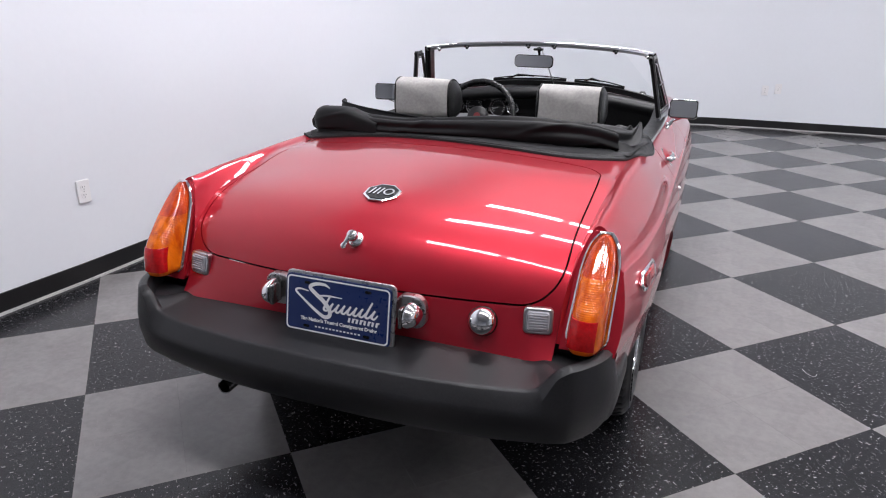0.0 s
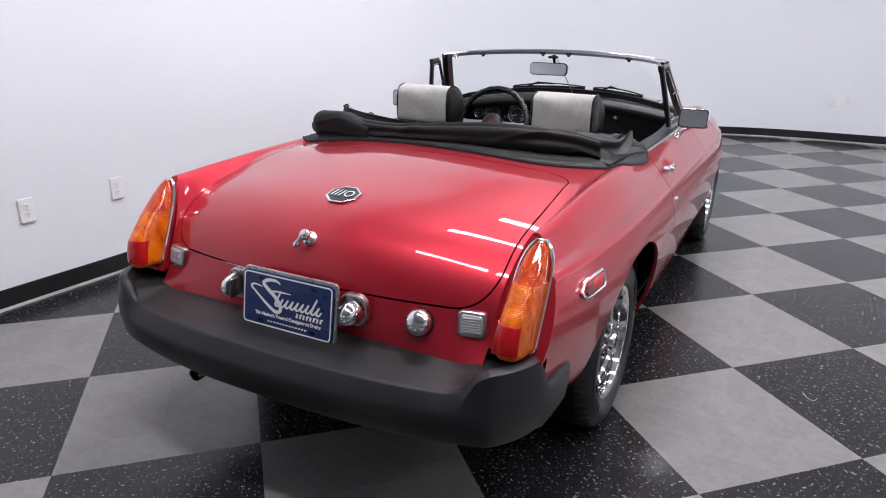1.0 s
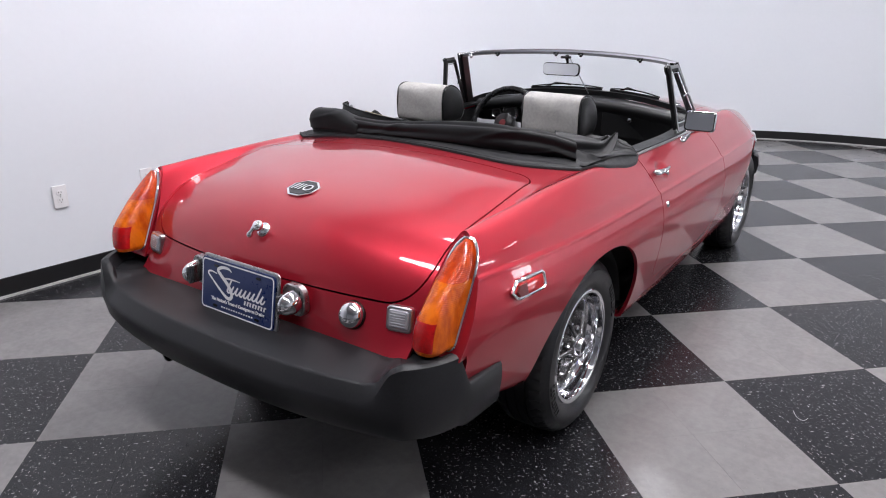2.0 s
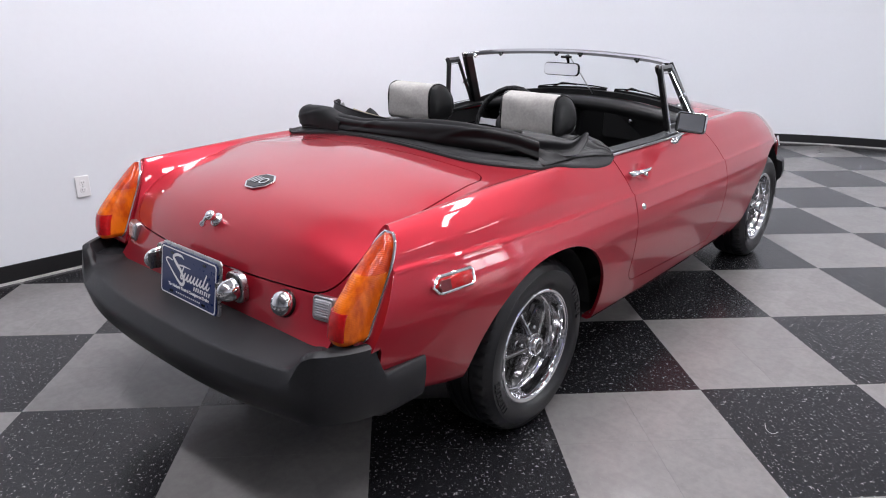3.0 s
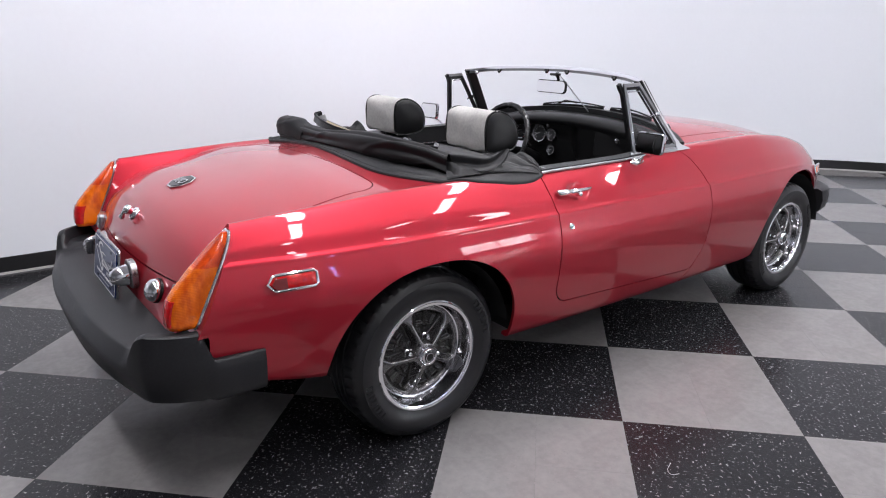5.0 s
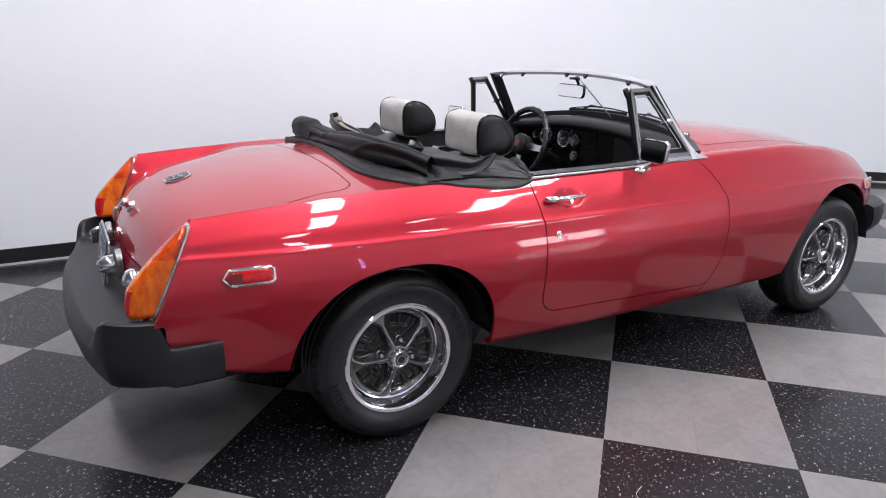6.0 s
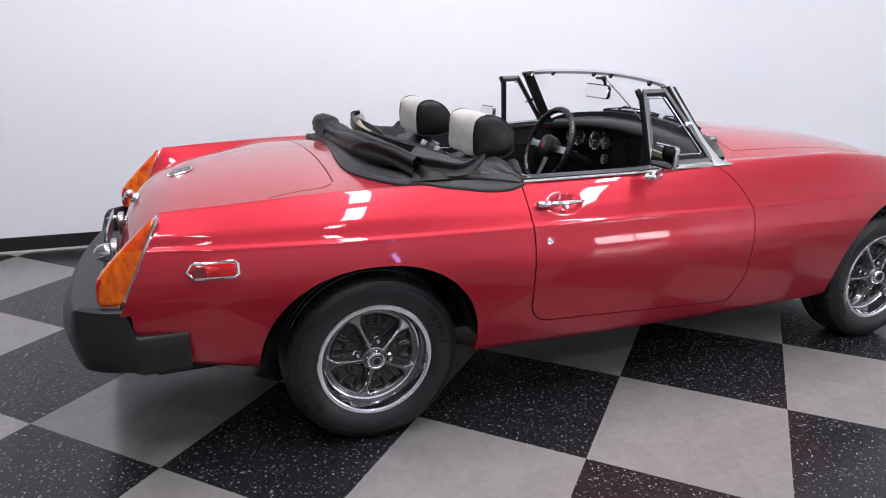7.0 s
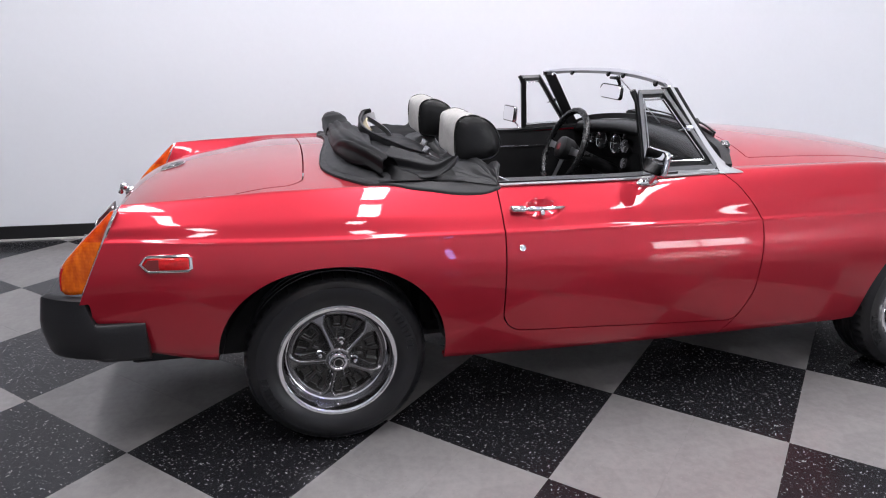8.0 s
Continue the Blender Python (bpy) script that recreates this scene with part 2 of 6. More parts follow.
def bar(bm, pts, w, h, up=(0, 0, 1), closed=False):
    """A flat bar of width w and height h along a line of points."""
    pts = [Vector(p) for p in pts]
    n, up = len(pts), Vector(up)
    rings = []
    for i, p in enumerate(pts):
        a = pts[(i - 1) % n] if closed or i else p
        b = pts[(i + 1) % n] if closed or i < n - 1 else p
        d = (b - a).normalized()
        s = d.cross(up).normalized()
        u = s.cross(d)
        rings.append([bm.verts.new(p + s * x * w / 2 + u * z * h / 2) for x, z in ((-1, -1), (1, -1), (1, 1), (-1, 1))])
    for a, b in list(zip(rings, rings[1:])) + ([(rings[-1], rings[0])] if closed else []):
        for k in range(4):
            bm.faces.new((a[k], a[(k + 1) % 4], b[(k + 1) % 4], b[k]))
    if not closed:
        bm.faces.new(rings[0][::-1])
        bm.faces.new(rings[-1])


def loft(bm, rings, closed=True, caps=False):
    """Joins rings of points, each of one length."""
    vs = [[bm.verts.new(Vector(p)) for p in r] for r in rings]
    n = len(vs[0])
    for a, b in zip(vs, vs[1:]):
        for k in range(n if closed else n - 1):
            bm.faces.new((a[k], a[(k + 1) % n], b[(k + 1) % n], b[k]))
    if caps:
        bm.faces.new(vs[0][::-1])
        bm.faces.new(vs[-1])
    return vs


def smooth_keys(keys):
    """A smooth function through rows of (t, value, value...), with no overshoot."""
    ts = [k[0] for k in keys]
    vs = [k[1:] for k in keys]
    dim, n = len(vs[0]), len(ts)
    tan = [[0.0] * dim for _ in range(n)]
    for d in range(dim):
        sl = [(vs[i + 1][d] - vs[i][d]) / (ts[i + 1] - ts[i]) for i in range(n - 1)]
        for i in range(n):
            if i in (0, n - 1):
                tan[i][d] = sl[0] if i == 0 else sl[-1]
            elif sl[i - 1] * sl[i] > 0:
                h0, h1 = ts[i] - ts[i - 1], ts[i + 1] - ts[i]
                w1, w2 = 2 * h1 + h0, h1 + 2 * h0
                tan[i][d] = (w1 + w2) / (w1 / sl[i - 1] + w2 / sl[i])

    def f(t):
        t = min(max(t, ts[0]), ts[-1])
        i = 0
        while i < n - 2 and t > ts[i + 1]:
            i += 1
        h = ts[i + 1] - ts[i]
        s = (t - ts[i]) / h
        a, b, c, e = (1 + 2 * s) * (1 - s) ** 2, s * (1 - s) ** 2 * h, s * s * (3 - 2 * s), s * s * (s - 1) * h
        out = [a * vs[i][d] + b * tan[i][d] + c * vs[i + 1][d] + e * tan[i + 1][d] for d in range(dim)]
        return out if dim > 1 else out[0]
    return f


def catmull(pts, per=8, closed=False):
    """Points along a smooth line through the given ones."""
    pts = [Vector(p) for p in pts]
    n = len(pts)
    out = []
    for i in range(n if closed else n - 1):
        p = [pts[(i + k) % n] if closed else pts[min(max(i + k, 0), n - 1)] for k in (-1, 0, 1, 2)]
        for j in range(per):
            t = j / per
            out.append(0.5 * (2 * p[1] + (p[2] - p[0]) * t + (2 * p[0] - 5 * p[1] + 4 * p[2] - p[3]) * t * t + (3 * p[1] - p[0] - 3 * p[2] + p[3]) * t ** 3))
    return out if closed else out + [pts[-1]]


def clipped(us, vs, surf, tests):
    """A grid over (u, v), cut back to where every test of the point is positive. Gives the points and faces."""
    par = [(u, v) for u in us for v in vs]
    pos = [surf(u, v) for u, v in par]
    nv = len(vs)
    faces = [[i * nv + j, (i + 1) * nv + j, (i + 1) * nv + j + 1, i * nv + j + 1] for i in range(len(us) - 1) for j in range(nv - 1)]
    for test in tests:
        val = [test(p) for p in pos]
        cut, kept = {}, []
        for f in faces:
            if all(val[k] > 0 for k in f):
                kept.append(f)
                continue
            if all(val[k] <= 0 for k in f):
                continue
            g = []
            for a, b in zip(f, f[1:] + f[:1]):
                if val[a] > 0:
                    g.append(a)
                if (val[a] > 0) != (val[b] > 0):
                    key = (min(a, b), max(a, b))
                    if key not in cut:
                        pa, pb = (par[a], par[b]) if val[a] > 0 else (par[b], par[a])
                        for _ in range(14):
                            mid = ((pa[0] + pb[0]) / 2, (pa[1] + pb[1]) / 2)
                            if test(surf(*mid)) > 0:
                                pa = mid
                            else:
                                pb = mid
                        par.append(pa)
                        pos.append(surf(*pa))
                        val.append(1e-9)
                        cut[key] = len(par) - 1
                    g.append(cut[key])
            g = list(dict.fromkeys(g))
            if len(g) > 2:
                kept.append(g)
        faces = kept
    used = sorted({k for f in faces for k in f})
    back = {k: i for i, k in enumerate(used)}
    return [Vector(pos[k]) for k in used], [[back[k] for k in f] for f in faces]


def panel(name, us, vs, surf, tests, material, parent, label="", depth=0.012, mirror=False, flip=False):
    """A sheet-metal panel: the surface, cut to shape, with its edges turned in."""
    pts, faces = clipped(us, vs, surf, tests)
    if mirror:
        pts = [Vector((-p.x, p.y, p.z)) for p in pts]
    bm = bmesh.new()
    bv = [bm.verts.new(p) for p in pts]
    for f in faces:
        try:
            bm.faces.new([bv[k] for k in (f[::-1] if mirror != flip else f)])
        except ValueError:
            pass
    bmesh.ops.remove_doubles(bm, verts=bm.verts, dist=0.0004)
    bm.normal_update()
    return turned_in(name, bm, material, parent, label, depth)


def turned_in(name, bm, material, parent, label, depth):
    edges = [e for e in bm.edges if len(e.link_faces) == 1]
    if depth:
        turned = {}
        for e in edges:
            for v in e.verts:
                if v not in turned:
                    turned[v] = bm.verts.new(v.co - v.normal * depth)
        for e in edges:
            f = e.link_faces[0]
            a, b = e.verts
            order = list(f.verts)
            if order[(order.index(a) + 1) % len(order)] != b:
                a, b = b, a
            bm.faces.new((b, a, turned[a], turned[b]))
    me = bpy.data.meshes.new(name)
    bm.to_mesh(me)
    bm.free()
    me.materials.append(material)
    me.polygons.foreach_set("use_smooth", [True] * len(me.polygons))
    me.set_sharp_from_angle(angle=radians(40))
    ob = new(name, me)
    ob.parent = parent
    if label:
        tagged(ob, label)
    return ob


def joined_sheet(name, sheets, material, parent, label="", depth=0.012):
    """Several cut sheets welded into one panel where their edges meet."""
    bm = bmesh.new()
    for pts, faces in sheets:
        bv = [bm.verts.new(p) for p in pts]
        for f in faces:
            bm.faces.new([bv[k] for k in f])
    bmesh.ops.remove_doubles(bm, verts=bm.verts, dist=0.0006)
    bm.normal_update()
    return turned_in(name, bm, material, parent, label, depth)


def span(a, b, n):
    return [a + (b - a) * k / (n - 1) for k in range(n)]


# ---------------------------------------------------------------- the room
WALL_X, WALL_Y, BEND = -1.98, 6.96, 3.3
ROOM_R, ROOM_B = 7.5, -12.0


def wall_line(off=0.0, n=40):
    """The inner line of the left wall, the bent corner and the far wall, moved into the room by off."""
    y1, r = WALL_Y - off, BEND - off
    cx, cy = WALL_X + BEND, WALL_Y - BEND
    pts = [(-2.76 + off, ROOM_B), (-2.14 + off, -2.0), (-2.065 + off, -0.8), (-2.010 + off, 0.1), (-1.99 + off, 0.9), (WALL_X + off, 2.0)]
    pts += [(cx - r * math.cos(a), cy + r * math.sin(a)) for a in span(0, math.pi / 2, n)]
    return pts + [(ROOM_R, y1)]


def strip_wall(name, inner, outer, z0, z1, material, label, category, parent=None):
    bm = bmesh.new()
    rings = [[(*a, z0), (*a, z1), (*b, z1), (*b, z0)] for a, b in zip(inner, outer)]
    loft(bm, rings, caps=True)
    ob = part(name, bm, material, parent, label, sharp=30)
    return tagged(ob, label, category, kind="structure")


strip_wall("wall_curved", wall_line(), wall_line(-0.15), 0, CEIL, M["wall"], "smooth cool white painted studio wall with a rounded corner", "wall")
strip_wall("baseboard", wall_line(0.010), wall_line(0.002), 0.012, 0.098, M["base"], "black vinyl cove baseboard along the white wall", "baseboard")
strip_wall("trim", wall_line(0.020), wall_line(0.002), 0.0, 0.010, M["caulk"], "thin pale bead where the floor meets the baseboard", "trim")
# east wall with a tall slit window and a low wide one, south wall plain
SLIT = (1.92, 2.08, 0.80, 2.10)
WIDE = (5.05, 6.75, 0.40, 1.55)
bm = bmesh.new()
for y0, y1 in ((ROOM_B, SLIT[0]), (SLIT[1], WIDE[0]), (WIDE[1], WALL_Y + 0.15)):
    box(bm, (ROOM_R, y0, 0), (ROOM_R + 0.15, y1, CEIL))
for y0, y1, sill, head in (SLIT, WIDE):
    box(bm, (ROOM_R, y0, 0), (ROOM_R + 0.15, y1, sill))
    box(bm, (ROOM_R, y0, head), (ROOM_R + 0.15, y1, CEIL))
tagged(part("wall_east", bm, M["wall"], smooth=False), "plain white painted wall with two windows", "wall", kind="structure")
bm = bmesh.new()
box(bm, (WALL_X - 0.95, ROOM_B - 0.15, 0), (ROOM_R + 0.15, ROOM_B, CEIL))
tagged(part("wall_south", bm, M["wall"], smooth=False), "plain white painted wall closing the showroom", "wall", kind="structure")


def window(name, opening, panes, upright, label):
    """A white frame in an opening of the east wall, its panes above one another or side by side."""
    y0, y1, sill, head = opening
    win = empty(name, label=label, category="window", at=(ROOM_R + 0.03, (y0 + y1) / 2, sill))
    tagged(win, kind="structure")
    hy, hz = (y1 - y0) / 2, head - sill
    bm = bmesh.new()
    box(bm, (-0.03, -hy, 0), (0.03, -hy + 0.03, hz), 0.004)
    box(bm, (-0.03, hy - 0.03, 0), (0.03, hy, hz), 0.004)
    cuts = span(0, 1, panes + 1)
    rails = [hz * c - 0.07 * c for c in cuts] if upright else [0.0, hz - 0.07]
    for z in rails:
        box(bm, (-0.028, -hy + 0.03, z), (0.028, hy - 0.03, z + 0.07), 0.004)
    for c in () if upright else cuts[1:-1]:
        box(bm, (-0.028, -hy + 2 * hy * c - 0.02, 0.07), (0.028, -hy + 2 * hy * c + 0.02, hz - 0.07), 0.004)
    part("window_frame", bm, M["outlet"], win)
    for c, d in zip(cuts, cuts[1:]):
        bm = bmesh.new()
        if upright:
            box(bm, (-0.003, -hy + 0.03, hz * c + 0.036), (0.003, hy - 0.03, hz * d - 0.036))
        else:
            box(bm, (-0.003, -hy + 2 * hy * c + 0.02, 0.07), (0.003, -hy + 2 * hy * d - 0.02, hz - 0.07))
        part("pane", bm, M["glass"], win).visible_shadow = False


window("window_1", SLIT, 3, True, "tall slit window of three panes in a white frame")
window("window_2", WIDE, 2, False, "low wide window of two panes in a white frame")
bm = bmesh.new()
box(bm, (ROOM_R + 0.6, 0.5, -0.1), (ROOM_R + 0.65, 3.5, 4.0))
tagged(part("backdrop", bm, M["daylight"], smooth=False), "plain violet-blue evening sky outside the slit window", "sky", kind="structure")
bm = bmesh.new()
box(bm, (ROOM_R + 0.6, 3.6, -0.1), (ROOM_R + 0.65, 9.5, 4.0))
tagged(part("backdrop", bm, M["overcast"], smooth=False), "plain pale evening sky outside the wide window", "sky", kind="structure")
bm = bmesh.new()
box(bm, (WALL_X - 0.95, ROOM_B - 0.2, CEIL), (ROOM_R + 0.2, WALL_Y + 0.2, CEIL + 0.12))
tagged(part("ceiling", bm, M["ceil"]), "plain white ceiling with rows of fluorescent strip lights", "ceiling", kind="structure")

# ceiling lights: a white tray with two glowing tubes
for k, (x, y) in enumerate(LAMPS):
    lt = empty("ceiling_light", label="white fluorescent strip light with a glowing diffuser on the ceiling", category="ceiling light", at=(x, y, CEIL))
    tagged(lt, group="strip lights on the ceiling")
    bm = bmesh.new()
    box(bm, (-0.60, -0.165, -0.05), (0.60, 0.165, 0.0), 0.01)
    part("housing", bm, M["ceil"], lt)
    bm = bmesh.new()
    box(bm, (-0.57, -0.14, -0.065), (0.57, 0.14, -0.045), 0.008)
    part("diffuser", bm, M["tube"], lt, "glowing white diffuser")
    lamp_area("strip_lamp", pose(x, y, CEIL - 0.08), 1.14, 0.28, LAMP_ROW[y] * LAMP_COLUMN[x], (1.0, 0.99, 1.065))

# ---------------------------------------------------------------- the car: body surface
car = empty("convertible_car", label="dark metallic red two-seat convertible with its black hood folded down", category="car")

# side section by station y: valley, ridge, flank, crease, belly, low, sill (x, z each)
SECTION = {
    "valley": smooth_keys([(-0.80, 0.550, 0.50), (-0.735, 0.552, 0.58), (-0.70, 0.556, 0.665), (-0.66, 0.562, 0.72), (-0.55, 0.572, 0.785), (-0.40, 0.578, 0.815), (-0.16, 0.59, 0.85),
                           (0.1, 0.59, 0.852), (0.53, 0.59, 0.842), (1.0, 0.60, 0.840), (1.4, 0.585, 0.862), (2.0, 0.55, 0.852), (2.5, 0.49, 0.79), (2.8, 0.42, 0.715), (3.0, 0.34, 0.62)]),
    "ridge": smooth_keys([(-0.80, 0.606, 0.83), (-0.63, 0.610, 0.838), (-0.43, 0.620, 0.849), (0.0, 0.632, 0.860), (0.53, 0.626, 0.846), (1.0, 0.635, 0.847), (1.4, 0.636, 0.857),
                          (2.0, 0.615, 0.857), (2.31, 0.595, 0.832), (2.6, 0.56, 0.778), (2.8, 0.51, 0.712), (3.0, 0.42, 0.62)]),
    "flank": smooth_keys([(-0.80, 0.650, 0.775), (-0.63, 0.667, 0.785), (-0.43, 0.685, 0.792), (0.0, 0.702, 0.790), (0.53, 0.698, 0.772), (1.0, 0.702, 0.772), (1.45, 0.700, 0.774),
                          (2.0, 0.692, 0.776), (2.31, 0.675, 0.760), (2.6, 0.635, 0.715), (2.8, 0.580, 0.655), (3.0, 0.48, 0.58)]),
    "crease": smooth_keys([(-0.80, 0.664, 0.744), (-0.63, 0.690, 0.742), (-0.43, 0.719, 0.736), (0.0, 0.739, 0.724), (0.53, 0.742, 0.713), (1.0, 0.745, 0.708), (1.45, 0.744, 0.700),
                           (2.0, 0.740, 0.697), (2.31, 0.723, 0.690), (2.6, 0.675, 0.655), (2.8, 0.615, 0.605), (3.0, 0.50, 0.55)]),
    "belly": smooth_keys([(-0.8, 0.69, 0.616), (-0.63, 0.716, 0.614), (-0.43, 0.745, 0.608), (0, 0.765, 0.596), (0.53, 0.768, 0.585), (1, 0.771, 0.58), (1.45, 0.77, 0.572), (2, 0.766, 0.569), (2.31, 0.749, 0.562), (2.6, 0.6932, 0.5483), (2.8, 0.6228, 0.541), (3, 0.4974, 0.5287)]),
    "low": smooth_keys([(-0.80, 0.668, 0.48), (-0.63, 0.694, 0.48), (-0.43, 0.721, 0.47), (0.0, 0.746, 0.45), (0.53, 0.752, 0.43), (1.45, 0.750, 0.41), (2.0, 0.745, 0.41), (2.31, 0.728, 0.43),
                        (2.6, 0.677, 0.44), (2.8, 0.615, 0.44), (3.0, 0.50, 0.43)]),
    "sill": smooth_keys([(-0.80, 0.625, 0.41), (-0.63, 0.655, 0.385), (-0.40, 0.680, 0.338), (0.0, 0.700, 0.30), (0.40, 0.702, 0.272), (1.45, 0.700, 0.252), (1.9, 0.70, 0.252), (2.31, 0.69, 0.30),
                         (2.6, 0.645, 0.355), (3.0, 0.48, 0.37)]),
}
VK = [0.0, 0.10, 0.27, 0.41, 0.43, 0.444, 0.65, 0.82, 0.96, 1.0]


def handle_dish(y, z):
    """How deep the finger scoop behind the door handle goes in."""
    d = ((y - 0.676) / 0.060) ** 2 + ((z - 0.772) / 0.030) ** 2
    return 0.020 * (1 - d) ** 1.3 if d < 1 else 0.0


def side(y, v):
    """The right flank of the body: y along the car, v from the inner shoulder round to the sill."""
    s = {k: f(y) for k, f in SECTION.items()}
    xc, zc = s["crease"]
    rows = [s["valley"], s["ridge"], s["flank"], (xc - 0.0082, zc + 0.0100), (xc + 0.0014, zc + 0.0014), (xc + 0.0030, zc - 0.0070), s["belly"], s["low"], s["sill"], (s["sill"][0] - 0.035, s["sill"][1] - 0.004)]
    n = len(rows)
    i = 0
    while i < n - 2 and v > VK[i + 1]:
        i += 1
    h = VK[i + 1] - VK[i]
    t = (v - VK[i]) / h
    out = []
    for d in (0, 1):
        def slope(k):
            if k in (5, 6):
                fall = (rows[6][1] - rows[5][1]) / (VK[6] - VK[5])
                return fall if d == 1 else (-0.36 * fall if k == 5 else 0.0)
            if k in (0, n - 1):
                a, b = (0, 1) if k == 0 else (n - 2, n - 1)
            else:
                a, b = k - 1, k + 1
            return (rows[b][d] - rows[a][d]) / (VK[b] - VK[a])
        m0, m1 = slope(i) * h, slope(i + 1) * h
        p0, p1 = rows[i][d], rows[i + 1][d]
        out.append((2 * t ** 3 - 3 * t * t + 1) * p0 + (t ** 3 - 2 * t * t + t) * m0 + (3 * t * t - 2 * t ** 3) * p1 + (t ** 3 - t * t) * m1)
    x, z = out
    return Vector((x - handle_dish(y, z) if x > 0.6 else x, y, z))


# deck by s: centre (y, z), edge y
DECK = smooth_keys([(0.0, 0.36, 0.868, 0.40), (0.15, 0.13, 0.887, 0.1), (0.32, -0.16, 0.886, -0.16), (0.47, -0.40, 0.864, -0.40), (0.60, -0.567, 0.834, -0.55), (0.72, -0.675, 0.787, -0.66),
                    (0.80, -0.733, 0.727, -0.70), (0.90, -0.770, 0.645, -0.735), (0.95, -0.785, 0.565, -0.765), (1.0, -0.79, 0.47, -0.80)])


def deck(s, a):
    yc, zc, ye = DECK(s)
    xe, ze = SECTION["valley"](ye)
    k = 1 - abs(a) ** 2.1
    return Vector((a * xe, ye + (yc - ye) * k, ze + (zc - ze) * k))


def deck_s(y):
    """The s at which the deck's edge is at y."""
    lo, hi = 0.0, 1.0
    for _ in range(40):
        s = (lo + hi) / 2
        if DECK(s)[2] > y:
            lo = s
        else:
            hi = s
    return (lo + hi) / 2


BONNET = smooth_keys([(0.0, 1.508, 0.944, 1.40, 0.585, 0.862), (0.13, 1.68, 0.936, 1.60, 0.575, 0.860), (0.35, 2.0, 0.908, 2.0, 0.55, 0.852), (0.55, 2.35, 0.870, 2.30, 0.52, 0.822), (0.75, 2.70, 0.80, 2.6, 0.47, 0.768), (0.9, 2.95, 0.705, 2.8, 0.42, 0.715), (1.0, 3.06, 0.60, 3.0, 0.34, 0.62)])


def bonnet_top(s, a):
    yc, zc, ye, xe, ze = BONNET(s)
    k = 1 - abs(a) ** 2.4
    return Vector((a * xe, ye + (yc - ye) * k, ze + (zc - ze) * k))


def corner(a, b, r):
    """Distance into a corner of two edges, rounded by r."""
    if a < r and b < r:
        return r - math.hypot(r - a, r - b)
    return min(a, b)


DOOR_FRONT = smooth_keys([(0.25, 1.40), (0.33, 1.452), (0.46, 1.492), (0.68, 1.492), (0.80, 1.436), (0.86, 1.372), (0.92, 1.33)])


def door_in(p):
    low = p.z - (0.362 - 0.05 * (p.y - 0.62) / 0.82)
    return min(corner(p.y - 0.535, low, 0.075), corner(DOOR_FRONT(p.z) - p.y, low, 0.03))


def arch_in(p, cy, cz, hw, hh, n=2.3):
    dy = abs(p.y - cy) / hw
    dz = max(p.z - cz, 0) / hh
    return (1 - (dy ** n + dz ** n) ** (1 / n)) * hw


def lamp_plane(z):
    return -0.618 + (z - 0.835) * 0.486


def lid_in(p):
    ax = abs(p.x)
    s = 0.549 - 0.05 * max(0, p.y + 0.25) - ax
    f = -0.070 - 0.016 * (ax / 0.5) ** 2 - p.y
    c = p.z - 0.648
    return min(corner(s, f, 0.07), corner(s, c, 0.10))


def bonnet_in(p):
    ax = abs(p.x)
    return min(0.515 - 0.085 * (p.y - 1.6) / 1.3 - ax, p.y - 1.60 - 0.03 * (ax / 0.5) ** 2 * -1, 2.93 - p.y)


GAP = 0.0023
VS = span(0, 0.27, 14)[:-1] + span(0.27, 0.40, 9)[:-1] + span(0.40, 0.48, 11)[:-1] + span(0.48, 1.0, 26)
arch_r = lambda p: -arch_in(p, -0.020, 0.30, 0.364, 0.345)
arch_f = lambda p: -arch_in(p, 2.365, 0.30, 0.352, 0.362)
wing_ys = sorted(span(-0.80, -0.56, 34)[:-1] + span(-0.56, 1.47, 138))
wing_tests = [arch_r, lambda p: p.y - max(lamp_plane(p.z), -0.752), lambda p: p.y + 0.722 if p.z < 0.572 else 1.0, lambda p: -door_in(p) - GAP, lambda p: DOOR_FRONT(p.z) - GAP - p.y if p.z < 0.36 else 0.60 - p.y]
deck_us = sorted(deck_s(y) for y in wing_ys if y <= 0.40)
sheets = []
pts, faces = clipped(wing_ys, VS, side, wing_tests)
sheets.append((pts, [f[::-1] for f in faces]))
sheets.append(([Vector((-p.x, p.y, p.z)) for p in pts], faces))
sheets.append(clipped(deck_us, span(-1, 1, 81), deck, [lambda p: -lid_in(p) - GAP]))
joined_sheet("rear_body", sheets, M["paint"], car, "red rear wings, deck and sills")
for mir in (False, True):
    panel("front_wing", span(1.30, 3.0, 110), VS, side, [arch_f, lambda p: -door_in(p) - GAP, lambda p: p.y - DOOR_FRONT(p.z) - GAP], M["paint"], car, mirror=mir, flip=True)
boot_lid = panel("boot_lid", span(0, 1, 90), span(-1, 1, 91), deck, [lambda p: lid_in(p) - GAP], M["paint"], car, "red boot lid with a chrome handle and badge")
panel("bonnet", span(0, 1, 60), span(-1, 1, 49), bonnet_top, [lambda p: bonnet_in(p) - GAP], M["paint"], car, flip=True)
panel("scuttle", span(0, 1, 60), span(-1, 1, 49), bonnet_top, [lambda p: -bonnet_in(p) - GAP], M["paint"], car, flip=True)
doors = [panel("door", span(0.50, 1.52, 84), VS, side, [lambda p: door_in(p) - GAP], M["paint"], car, "red car door, shut", mirror=mir, flip=True) for mir in (False, True)]

